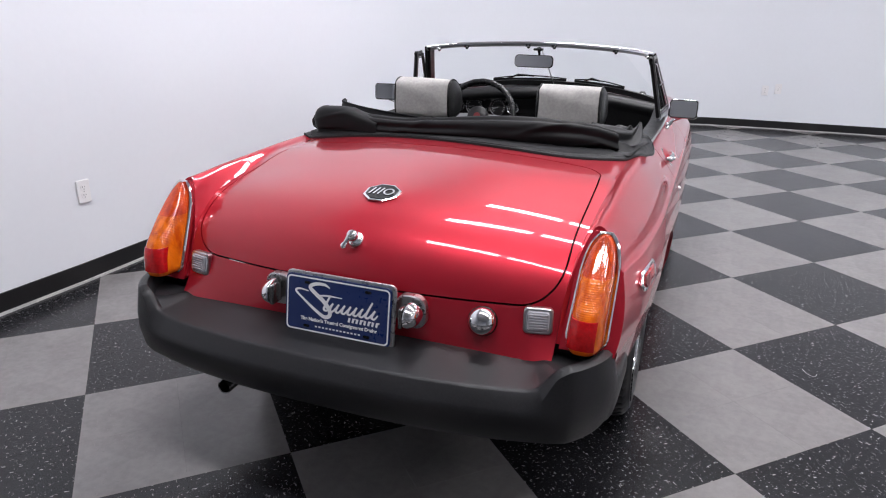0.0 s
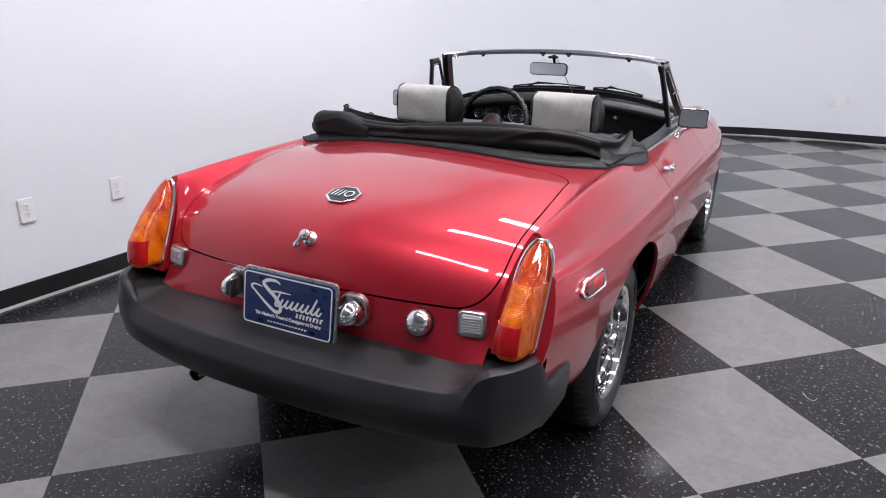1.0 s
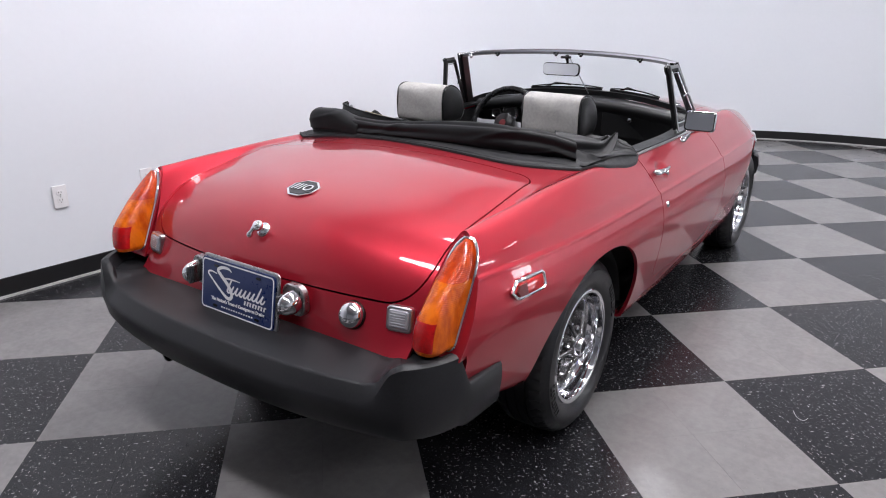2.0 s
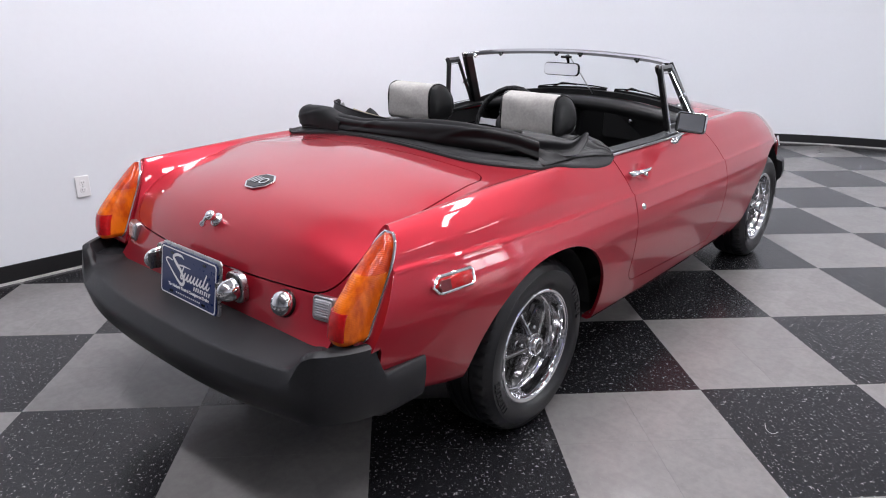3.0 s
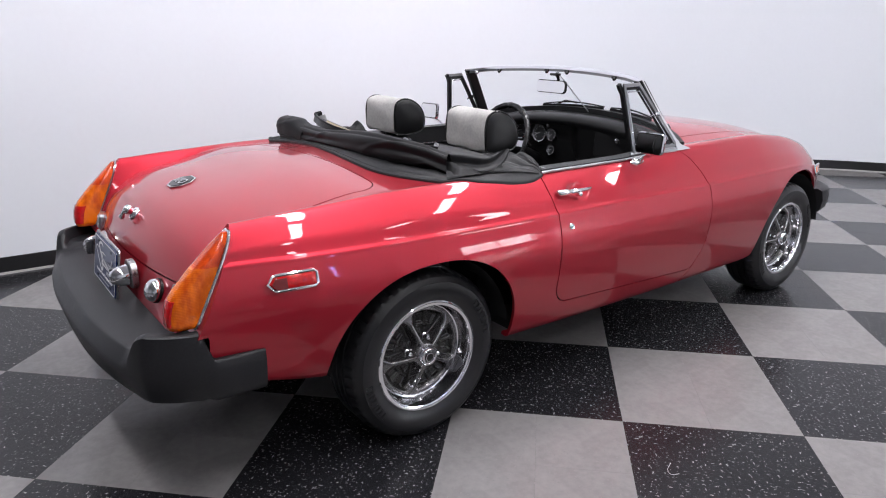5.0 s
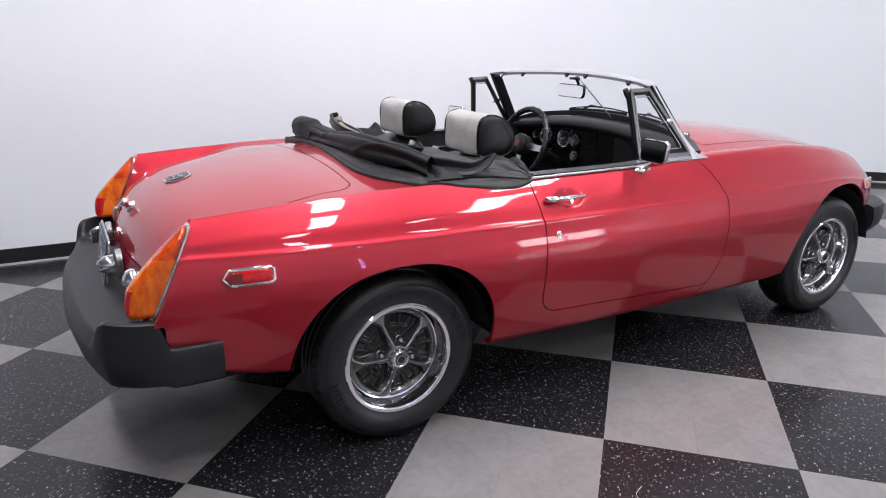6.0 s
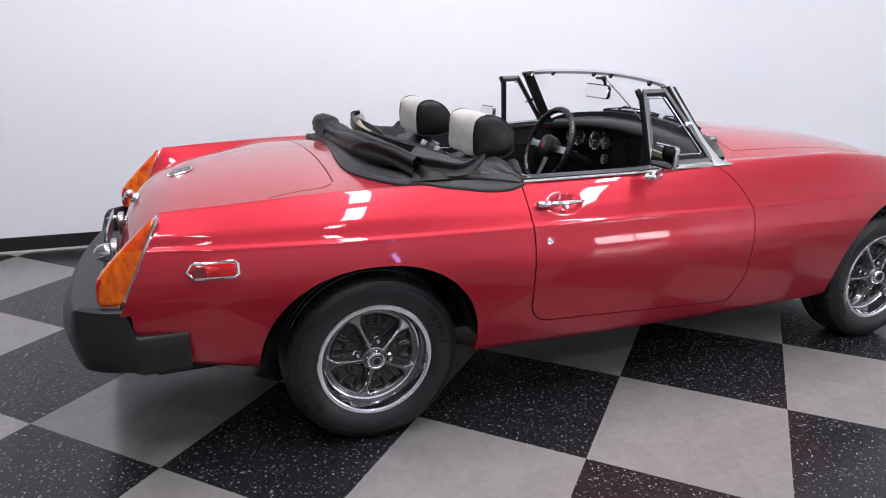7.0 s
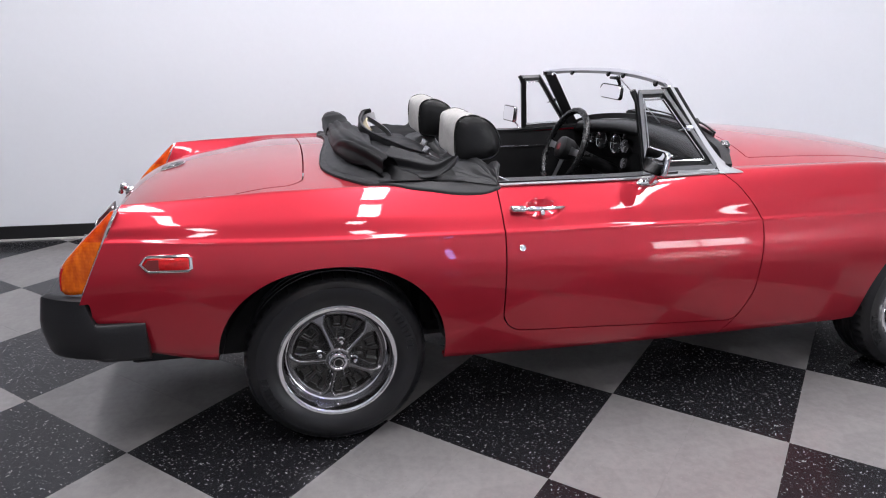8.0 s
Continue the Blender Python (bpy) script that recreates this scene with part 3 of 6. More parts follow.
# nose closed by shrinking the front section
bm = bmesh.new()
ring = [side(2.998, v) for v in span(0, 1, 22)]
ring = [bonnet_top(1, a) for a in span(0, 1, 8)][:-1] + ring
ring = ring + [Vector((-p.x, p.y, p.z)) for p in ring[::-1]][:-1]
mid = Vector((0, 3.05, 0.5))
loft(bm, [[p.lerp(mid, k) + Vector((0, 0.05 * math.sin(k * 1.5), 0)) for p in ring] for k in (0, 0.15, 0.4, 0.7, 0.97)], caps=True)
part("nose", bm, M["paint"], car)

# dark structure under the skin
bm = bmesh.new()
box(bm, (-0.43, -0.70, 0.23), (0.43, 2.9, 0.52), 0.02)
box(bm, (-0.66, 0.42, 0.245), (0.66, 1.93, 0.36), 0.02)
box(bm, (-0.62, -0.72, 0.36), (0.62, -0.42, 0.56), 0.02)
part("underbody", bm, M["under"], car, "black underbody")
for cy in (-0.012, 2.36):
    for sx in (-1, 1):
        bm = bmesh.new()
        loft(bm, [[(sx * x, cy + 0.365 * math.cos(a), 0.29 + 0.35 * math.sin(a)) for a in span(0.12, math.pi - 0.12, 22)] for x in (0.42, 0.55, 0.69)], closed=False)
        part("wheel_arch_liner", bm, M["under"], car)


# bare metal showing along the sill's worn welded seam
rng_seam = random.Random(5)
bm = bmesh.new()
y = 0.40
while y < 1.92:
    run = rng_seam.uniform(0.05, 0.22)
    tube(bm, [side(yy, 1.0) + Vector((0.0015, 0, 0.001)) for yy in span(y, min(1.94, y + run), 6)], rng_seam.uniform(0.0010, 0.0022), 6)
    y += run + rng_seam.uniform(0.01, 0.06)
part("sill_seam", bm, M["satin"], car, "worn bright metal along the sill seam")


# ---------------------------------------------------------------- wheels
def wheel(at, sx):
    """One road wheel; its axle lies along x, and the outside is towards sx."""
    w = empty("wheel", car, at=at)
    w.rotation_euler = (0, 0, 0) if sx > 0 else (0, 0, math.pi)
    out = Matrix.Rotation(math.pi / 2, 4, "Y")
    hz = at[2]
    # tyre: local z of the lathe points outwards
    prof = [(0.192, 0.006), (0.205, 0.016), (0.228, 0.024), (0.250, 0.025), (0.262, 0.0235), (0.264, 0.021), (0.276, 0.015), (0.2885, 0.004), (0.296, -0.012)]
    for g in (-0.040, -0.075, -0.110):
        prof += [(0.2985, g + 0.012), (0.2985, g + 0.004), (0.2925, g + 0.002), (0.2925, g - 0.004), (0.2985, g - 0.006)]
    prof += [(0.2985, -0.128), (0.296, -0.140), (0.284, -0.158), (0.262, -0.172), (0.23, -0.174), (0.195, -0.155), (0.186, -0.12), (0.186, -0.02)]
    bm = bmesh.new()
    rings = lathe(bm, prof, 192, out, close=True)
    for ri in (8, len(prof) - 7):
        for k, v in enumerate(rings[ri]):
            if k % 4 == 0:
                v.co.y *= 0.974
                v.co.z *= 0.974
    for v in bm.verts:
        if v.co.z < -hz + 0.001:
            v.co.z = -hz + 0.001
    part("tyre", bm, M["tyre"], w, "black radial tyre with a blocked tread", sharp=28)
    # raised sidewall lettering, as plain bars
    bm = bmesh.new()
    for c0 in (0.15, math.pi + 0.15):
        for k in range(8):
            a = c0 + k * 0.075
            for r0, r1, da in ((0.232, 0.252, 0.011), (0.250, 0.254, 0.027), (0.230, 0.234, 0.027)):
                if (k + int(r0 * 1000)) % 3 == 0 and da > 0.02:
                    continue
                q = [(r0, a - da), (r1, a - da), (r1, a + da), (r0, a + da)]
                vs = [bm.verts.new((x, r * math.cos(t), r * math.sin(t))) for x in (0.0282, 0.0235) for r, t in q]
                bm.faces.new(vs[:4])
                for i in range(4):
                    bm.faces.new((vs[i], vs[(i + 1) % 4], vs[4 + (i + 1) % 4], vs[4 + i]))
    tagged(part("raised_lettering", bm, M["tyre"], w, smooth=False), kind="stuff")
    bm = bmesh.new()
    lathe(bm, [(0.186, -0.02), (0.194, 0.0), (0.1975, 0.007), (0.1968, 0.0115), (0.1935, 0.0140), (0.187, 0.0135), (0.1805, 0.0105), (0.1765, 0.0), (0.1745, -0.014), (0.1725, -0.032), (0.168, -0.040), (0.160, -0.043), (0.154, -0.050), (0.186, -0.055)], 96, out, close=True)
    part("rim", bm, M["rim_chrome"], w, "polished chrome outer rim")
    # pressed centre: five raised spokes, and between them a pocket with two windows
    seg, rows = 220, 46
    turn = radians(202)

    def ease(x, lo, hi):
        t = max(0.0, min(1.0, (x - lo) / (hi - lo)))
        return t * t * (3 - 2 * t)

    def height(r, a):
        t = r / 0.160
        q = ((a - turn) / (2 * math.pi / 5)) % 1
        across = min(q, 1 - q) * 2 * math.pi / 5 * r
        wide = 0.0095 + 0.030 * max(0, t - 0.74) ** 1.4 / 0.18 + 0.012 * max(0, 0.42 - t)
        spoke = 1 - ease(across, wide - 0.006, wide + 0.008)
        ring = ease(t, 0.86, 0.94)
        hub = 1 - ease(t, 0.24, 0.36)
        base = -0.050
        h = base + max(spoke * (0.060 - 0.040 * t), ring * 0.014, hub * 0.052)
        mid = (1 - spoke) * (1 - ring) * (1 - hub)
        for c in (0.345, 0.655):
            off_q, off_t = abs(q - c) / 0.112, abs(t - 0.74) / 0.135
            edge_d = max(off_q, off_t)
            h -= 0.008 * (1 - ease(edge_d, 0.72, 0.92)) * mid
            h += 0.0018 * (ease(edge_d, 0.86, 0.98) - ease(edge_d, 1.06, 1.22)) * mid
        step = abs(q - 0.5)
        h -= 0.006 * (1 - ease(abs(t - 0.47), 0.05, 0.08)) * (1 - ease(step, 0.10, 0.15)) * mid
        h += 0.003 * mid * (1 - ease(abs(q - 0.5), 0.0, 0.05)) * ease(t, 0.60, 0.72)
        if t > 0.985:
            h = min(h, -0.040)
        return h
    bm = bmesh.new()
    loops = []
    for i in range(rows + 1):
        r = 0.028 + (0.162 - 0.028) * i / rows
        loops.append([out @ Vector((r * math.cos(2 * math.pi * k / seg), r * math.sin(2 * math.pi * k / seg), height(r, 2 * math.pi * k / seg))) for k in range(seg)])
    loft(bm, loops)
    disc = part("wheel_centre", bm, M["gunmetal"], w, "dark grey pressed steel wheel centre with five raised spokes", sharp=80)
    disc.data.materials.append(M["pocket"])
    for pl in disc.data.polygons:
        c = pl.center
        if height(math.hypot(c.y, c.z), math.atan2(c.y, -c.z)) < -0.0440 and math.hypot(c.y, c.z) < 0.150:
            pl.material_index = 1
    bm = bmesh.new()
    lathe(bm, [(0.0, 0.018), (0.020, 0.0178), (0.0225, 0.0205), (0.028, 0.020), (0.0315, 0.016), (0.0335, 0.006), (0.036, -0.004), (0.037, -0.03)], 40, out)
    cap = part("hub_cap", bm, M["rim_chrome"], w, "round chrome hub cap with a dark octagon")
    bm = bmesh.new()
    lathe(bm, [(0.0, 0.0206), (0.0195, 0.0202), (0.0205, 0.018)], 8, out)
    part("octagon_badge", bm, M["black"], cap, smooth=False)
    bm = bmesh.new()
    lathe(bm, [(0.0145, 0.0210), (0.0165, 0.0210), (0.0165, 0.0200), (0.0145, 0.0200)], 8, out, close=True)
    part("badge_line", bm, M["rim_chrome"], cap, smooth=False)
    for k in range(4):
        a = radians(165) + k * math.pi / 2
        bm = bmesh.new()
        lathe(bm, [(0.0, -0.006), (0.005, -0.007), (0.008, -0.011), (0.009, -0.016), (0.009, -0.028), (0.012, -0.031), (0.013, -0.050)], 12, out @ Matrix.Translation((0.058 * math.cos(a), 0.058 * math.sin(a), 0)))
        part("wheel_nut", bm, M["chrome"], w, sharp=20)
    return w


for wx, wy, wz in ((0.687, -0.012, 0.297), (0.694, 2.340, 0.292)):
    for sx in (1, -1):
        wheel((sx * wx, wy, wz), sx)

# ---------------------------------------------------------------- rear bumper
half = catmull([(0.0, -0.968, 0), (0.20, -0.964, 0), (0.38, -0.947, 0), (0.52, -0.920, 0), (0.60, -0.893, 0), (0.638, -0.868, 0), (0.680, -0.808, 0), (0.703, -0.740, 0), (0.711, -0.66, 0), (0.713, -0.577, 0)], 10)
run = [Vector((-p.x, p.y, 0)) for p in half[::-1]][:-1] + half
bm = bmesh.new()
rings = []
RISE = smooth_keys([(0.0, 0.0), (0.515, 0.0), (0.55, 0.12), (0.60, 0.88), (0.63, 1.0), (0.72, 1.0)])
# sections of shelf, rolled lip, sloping band, face and tucked-under foot; of the corner's upright wall; of the side piece
SHELF = [(-0.205, 0.38), (-0.205, 0.540), (-0.120, 0.524), (-0.045, 0.5135), (-0.036, 0.5125), (-0.0315, 0.5108), (-0.028, 0.507), (-0.0055, 0.476), (-0.001, 0.468), (0.0, 0.458), (-0.014, 0.398), (-0.028, 0.378), (-0.075, 0.362)]
CORNER = [(-0.150, 0.39), (-0.150, 0.535), (-0.085, 0.535), (-0.052, 0.540), (-0.042, 0.572), (-0.036, 0.578), (-0.022, 0.578), (-0.012, 0.572), (-0.001, 0.500), (0.0, 0.455), (-0.010, 0.398), (-0.018, 0.382), (-0.034, 0.374)]
SIDE = [(-0.035, 0.372), (-0.035, 0.493), (-0.030, 0.497), (-0.024, 0.497), (-0.018, 0.497), (-0.010, 0.497), (-0.005, 0.494), (-0.002, 0.489), (0.0, 0.464), (-0.001, 0.440), (-0.008, 0.390), (-0.016, 0.374), (-0.024, 0.368)]
for i, p in enumerate(run):
    d = (run[min(i + 1, len(run) - 1)] - run[max(i - 1, 0)]).normalized()
    nrm = Vector((d.y, -d.x, 0))
    ax = abs(p.x)
    up = RISE(ax)
    drop = max(0.0, min(1.0, (p.y + 0.748) / 0.036))
    drop = drop * drop * (3 - 2 * drop)
    sect = [(a[0] + (b[0] - a[0]) * up, a[1] + (b[1] - a[1]) * up) for a, b in zip(SHELF, CORNER)]
    sect = [(a[0] + (b[0] - a[0]) * drop, a[1] + (b[1] - a[1]) * drop) for a, b in zip(sect, SIDE)]
    rings.append([p + nrm * o + Vector((0, 0, z)) for o, z in sect])
loft(bm, rings, caps=True)
part("rear_bumper", bm, M["rubber"], car, "black moulded rubber rear bumper with a wide shelf", sharp=32)

# ---------------------------------------------------------------- tail lamps
def lamp_body(h0, h1, grow, steps):
    rings = []
    for h in span(h0, h1, steps):
        base = Vector((0, -0.740 + 0.117 * h, 0.583 + 0.243 * h))
        arch = max(0.0, (h - 0.52) / 0.48)
        wid = (0.0435 - 0.006 * h) * math.sqrt(max(0.05, 1 - arch ** 2.8)) * min(1.0, 0.78 + 5 * h) + grow
        cx = 0.623 + 0.012 * h
        dep = DEPTH(h) + grow * 0.6
        rings.append([Vector((cx + wid * math.copysign(abs(math.cos(a)) ** 0.74, math.cos(a)), base.y - dep * abs(math.sin(a)) ** 0.6, base.z)) for a in span(0, math.pi, 19)])
    return rings


def flank_x(y, z):
    """How far out the wing stands at a height."""
    lo, hi = 0.0, 1.0
    for _ in range(24):
        mv = (lo + hi) / 2
        if mv < 0.1 or side(y, mv).z > z:
            lo = mv
        else:
            hi = mv
    return side(y, lo).x


DEPTH = smooth_keys([(0.0, 0.066), (0.05, 0.076), (0.34, 0.098), (0.55, 0.080), (0.80, 0.048), (1.0, 0.020)])
for sx in (1, -1):
    tl = empty("tail_lamp", car, "amber and red tail lamp in a chrome surround")
    flip = Matrix.Diagonal((sx, 1, 1, 1))
    bm = bmesh.new()
    rings = []
    for h in span(-0.06, 0.985, 24):
        arch = max(0.0, (h - 0.52) / 0.49)
        wid = (0.0465 - 0.006 * h) * math.sqrt(max(0.0, 1 - arch ** 2.2)) + 0.013
        cx = 0.623 + 0.012 * h
        y, z = -0.742 + 0.122 * h, 0.578 + 0.254 * h
        out_x = min(cx + wid + 0.03 * (1 - arch), flank_x(y + 0.006, z) - 0.001)
        rings.append([(cx - wid, y - 0.002, z), (out_x, y - 0.002, z), (out_x, y + 0.03, z), (cx - wid, y + 0.03, z)])
    loft(bm, rings, caps=True)
    bmesh.ops.transform(bm, matrix=flip, verts=bm.verts)
    part("lamp_plinth", bm, M["paint"], tl, "red painted plinth of the lamp")
    for nm, h0, h1, g, mm, lb in (("amber_lens", 0.0, 0.66, 0.0, "amber", "amber ribbed lens"), ("upper_lens", 0.655, 1.0, -0.001, "amber2", "deep orange upper lens")):
        bm = bmesh.new()
        loft(bm, lamp_body(h0, h1, g, 26), closed=True, caps=True)
        bmesh.ops.transform(bm, matrix=flip, verts=bm.verts)
        part(nm, bm, M[mm], tl, lb, sharp=45)
    bm = bmesh.new()
    rr = [r[6:15] for r in lamp_body(0.055, 0.34, 0.0035, 12)]
    loft(bm, [r + [q + Vector((0, 0.014, 0)) for q in r[::-1]] for r in rr], caps=True)
    bmesh.ops.transform(bm, matrix=flip, verts=bm.verts)
    part("red_lens", bm, M["redlens"], tl, "red lower lens block")
    bm = bmesh.new()
    o = lamp_body(0.0, 1.0, 0.004, 30)
    edge = [r[0] for r in o] + [r[-1] for r in o[::-1]]
    edge = [Vector((p.x, p.y - 0.004, p.z)) for p in edge]
    tube(bm, edge, 0.0052, 8, closed=True)
    bmesh.ops.transform(bm, matrix=flip, verts=bm.verts)
    part("chrome_surround", bm, M["chrome"], tl, "thin chrome surround")

# ---------------------------------------------------------------- cockpit
def rounded(w, h, r, n=6):
    """Points of a rounded rectangle about the origin, in the plane."""
    out = []
    for cx, cy, a0 in ((w / 2 - r, h / 2 - r, 0), (-w / 2 + r, h / 2 - r, 90), (-w / 2 + r, -h / 2 + r, 180), (w / 2 - r, -h / 2 + r, 270)):
        out += [(cx + r * math.cos(radians(a0 + 90 * k / n)), cy + r * math.sin(radians(a0 + 90 * k / n))) for k in range(n + 1)]
    return out


def slab(bm, outline, depth, m, bevel=0.0):
    """A flat plate of the outline, its front at local z 0, going back by depth."""
    rings = [[m @ Vector((x, y, -depth)) for x, y in outline]]
    if bevel:
        rings.append([m @ Vector((x, y, -bevel)) for x, y in outline])
        cx, cy = sum(p[0] for p in outline) / len(outline), sum(p[1] for p in outline) / len(outline)
        rings.append([m @ Vector((x - math.copysign(min(bevel, abs(x - cx)), x - cx) * 0.9, y - math.copysign(min(bevel, abs(y - cy)), y - cy) * 0.9, 0)) for x, y in outline])
    else:
        rings.append([m @ Vector((x, y, 0)) for x, y in outline])
    loft(bm, rings, caps=True)


def facing(at, normal, up=(0, 0, 1)):
    """A pose at a point whose local z looks along normal and whose local y is as near up as can be."""
    z = Vector(normal).normalized()
    x = Vector(up).cross(z).normalized()
    y = z.cross(x)
    m = Matrix((x, y, z)).transposed().to_4x4()
    m.translation = at
    return m


# tub: floor, tunnel, bulkheads
bm = bmesh.new()
box(bm, (-0.60, 0.30, 0.33), (0.60, 1.60, 0.37), 0.01)
box(bm, (-0.10, 0.35, 0.36), (0.10, 1.45, 0.55), 0.03)
box(bm, (-0.60, 0.28, 0.36), (0.60, 0.32, 0.80), 0.01)
box(bm, (-0.56, 1.46, 0.36), (0.56, 1.50, 0.80), 0.01)
part("cockpit_tub", bm, M["carpet"], car, "black carpeted cockpit floor and tunnel")
bm = bmesh.new()
box(bm, (-0.58, 0.16, 0.78), (0.58, 0.40, 0.82), 0.012)
part("rear_shelf", bm, M["carpet"], car)
for k, sx in enumerate((1, -1)):
    bm = bmesh.new()
    box(bm, (sx * 0.585, 0.40, 0.36), (sx * 0.615, 1.50, 0.845), 0.01)
    part("door_card", bm, M["trim"], doors[k], "black vinyl inner door panel")
    bm = bmesh.new()
    box(bm, (sx * 0.580, 0.60, 0.765), (sx * 0.586, 1.34, 0.773), 0.002)
    part("inner_chrome_strip", bm, M["chrome"], doors[k])
    bm = bmesh.new()
    pts = [side(y, 0.04) + Vector((-0.004, 0, 0.004)) for y in span(0.545, 1.40, 30)]
    bar(bm, [Vector((sx * p.x, p.y, p.z)) for p in pts], 0.058, 0.012)
    part("door_top_seal", bm, M["trim"], doors[k], "black door top seal")
    bm = bmesh.new()
    pts = [side(y, 0.115) + Vector((0.002, 0, 0.005)) for y in span(0.545, 1.36, 30)]
    tube(bm, [Vector((sx * p.x, p.y, p.z)) for p in pts], 0.0055, 8)
    part("door_top_moulding", bm, M["satin"], doors[k], "bright door top moulding")

# dashboard
bm = bmesh.new()
for_rows = []
INSET = smooth_keys([(-0.6, 0.055), (-0.06, 0.055), (0.05, 0.0), (0.6, 0.0)])
for x in span(-0.585, 0.585, 47):
    q = 1 - (abs(x) / 0.6) ** 2
    top = 0.885 + 0.055 * q
    yb = 1.37 + 0.035 * q
    yf = yb + INSET(x)
    back = min(yb + 0.11, 1.485 - 0.103 * (x / 0.636) ** 2)
    for_rows.append([(x, back, top + 0.006), (x, min(yb + 0.03, back - 0.01), top + 0.004), (x, yb - 0.005, top - 0.008), (x, yb - 0.020, top - 0.028), (x, yb - 0.012, top - 0.048), (x, yb * 0.5 + yf * 0.5 - 0.002, top - 0.060), (x, yf, top - 0.066), (x, yf + 0.004, 0.76), (x, yf + 0.025, 0.70), (x, yf + 0.09, 0.66)])
loft(bm, for_rows, closed=False)
dash = part("dashboard", bm, M["trim"], car, "black padded dashboard", sharp=60)
dial_rnd = random.Random(5)
for gx, gz, gr in ((-0.478, 0.820, 0.030), (-0.398, 0.822, 0.047), (-0.260, 0.821, 0.047), (-0.176, 0.820, 0.032), (-0.176, 0.738, 0.026)):
    gy = 1.436 + 0.035 * (1 - (abs(gx) / 0.6) ** 2) - 0.022
    m = facing((gx, gy - 0.004, gz), (0.05, -1, 0.12))
    bm = bmesh.new()
    lathe(bm, [(gr * 1.06, -0.02), (gr * 1.06, 0.006), (gr * 1.01, 0.010), (gr * 0.95, 0.009), (gr * 0.89, 0.001)], 32, m)
    g = part("gauge_bezel", bm, M["rim_chrome"], dash, "round chrome-ringed gauge")
    bm = bmesh.new()
    lathe(bm, [(0, 0.0005), (gr * 0.90, 0.0005)], 32, m)
    part("dial", bm, M["gauge"], g)
    up = m.to_3x3() @ Vector((0, 0, 1))
    for k in range(15):
        a = radians(225 - k * 19)
        p = Vector((math.cos(a), math.sin(a), 0)) * gr
        bm = bmesh.new()
        bar(bm, [m @ (p * (0.70 if k % 2 else 0.62) + Vector((0, 0, 0.0012))), m @ (p * 0.80 + Vector((0, 0, 0.0012)))], 0.0022, 0.0006, up=up)
        part("dial_mark", bm, M["white"], g, smooth=False)
    bm = bmesh.new()
    a = dial_rnd.uniform(2.2, 3.8)
    tip = Vector((math.cos(a), math.sin(a), 0)) * gr * 0.66
    bar(bm, [m @ Vector((0, 0, 0.002)), m @ (tip + Vector((0, 0, 0.002)))], 0.0018, 0.001, up=up)
    part("needle", bm, M["white"], g)
for wx in (-0.335, -0.318):
    bm = bmesh.new()
    slab(bm, rounded(0.010, 0.050, 0.003), 0.01, facing((wx, 1.452, 0.818), (0.05, -1, 0.12)), 0.002)
    part("rocker_switch", bm, M["satin_dark"], dash)
for wx, wz in ((-0.345, 0.858), (-0.300, 0.860), (-0.215, 0.862)):
    bm = bmesh.new()
    lathe(bm, [(0, 0.004), (0.006, 0.003), (0.008, 0.0), (0.008, -0.01)], 14, facing((wx, 1.446, wz), (0.05, -1, 0.12)))
    part("warning_lamp", bm, M["satin_dark"], dash)
bm = bmesh.new()
lathe(bm, [(0.0, 0.018), (0.010, 0.017), (0.013, 0.012), (0.012, 0.006), (0.007, 0.003), (0.007, -0.03)], 20, facing((0.303, 1.395, 0.848), (0, -1, 0.1)))
part("glovebox_knob", bm, M["chrome"], dash, "chrome glovebox knob")
bm = bmesh.new()
slab(bm, rounded(0.36, 0.15, 0.02), 0.012, facing((0.33, 1.398, 0.83), (0, -1, 0.05)), 0.004)
part("glovebox_lid", bm, M["trim"], dash)

# steering wheel
TAU = radians(21)
sw_m = facing((-0.29, 1.176, 0.80), (0, -math.cos(TAU), math.sin(TAU)))
sw = empty("steering_wheel", car, "black leather-laced steering wheel with three silver spokes")
bm = bmesh.new()
ring_pts = [sw_m @ Vector((0.188 * math.cos(a), 0.188 * math.sin(a), 0)) for a in span(0, 2 * math.pi, 73)[:-1]]
tube(bm, ring_pts, [0.0145 + (0.0016 if k % 3 == 0 else 0) for k in range(72)], 14, closed=True)
part("rim", bm, M["leather"], sw, "laced black leather rim")
for a in (0, 180, 270):
    bm = bmesh.new()
    d = Vector((math.cos(radians(a)), math.sin(radians(a)), 0))
    e = Vector((-d.y, d.x, 0))
    rows = [(0.03, 0.022, -0.012), (0.09, 0.017, -0.010), (0.15, 0.015, -0.004), (0.182, 0.020, 0.0)]
    loft(bm, [[sw_m @ (d * r + e * s * w + Vector((0, 0, z + t))) for s, t in ((-1, -0.0015), (1, -0.0015), (1, 0.0015), (-1, 0.0015))] for r, w, z in rows], caps=True)
    part("spoke", bm, M["satin"], sw, "brushed silver spoke")
bm = bmesh.new()
lathe(bm, [(0.0, 0.030), (0.042, 0.029), (0.053, 0.022), (0.056, 0.008), (0.052, -0.03), (0.034, -0.06)], 36, sw_m)
part("hub_pad", bm, M["trim"], sw)
bm = bmesh.new()
lathe(bm, [(0.0, 0.032), (0.018, 0.0315), (0.019, 0.028)], 8, sw_m)
part("emblem", bm, M["emblem"], sw, "small dull red octagon", smooth=False)
bm = bmesh.new()
tube(bm, [sw_m @ Vector((0, 0, -0.02)), sw_m @ Vector((0, -0.02, -0.32))], 0.032, 20)
part("column", bm, M["trim"], sw)
bm = bmesh.new()
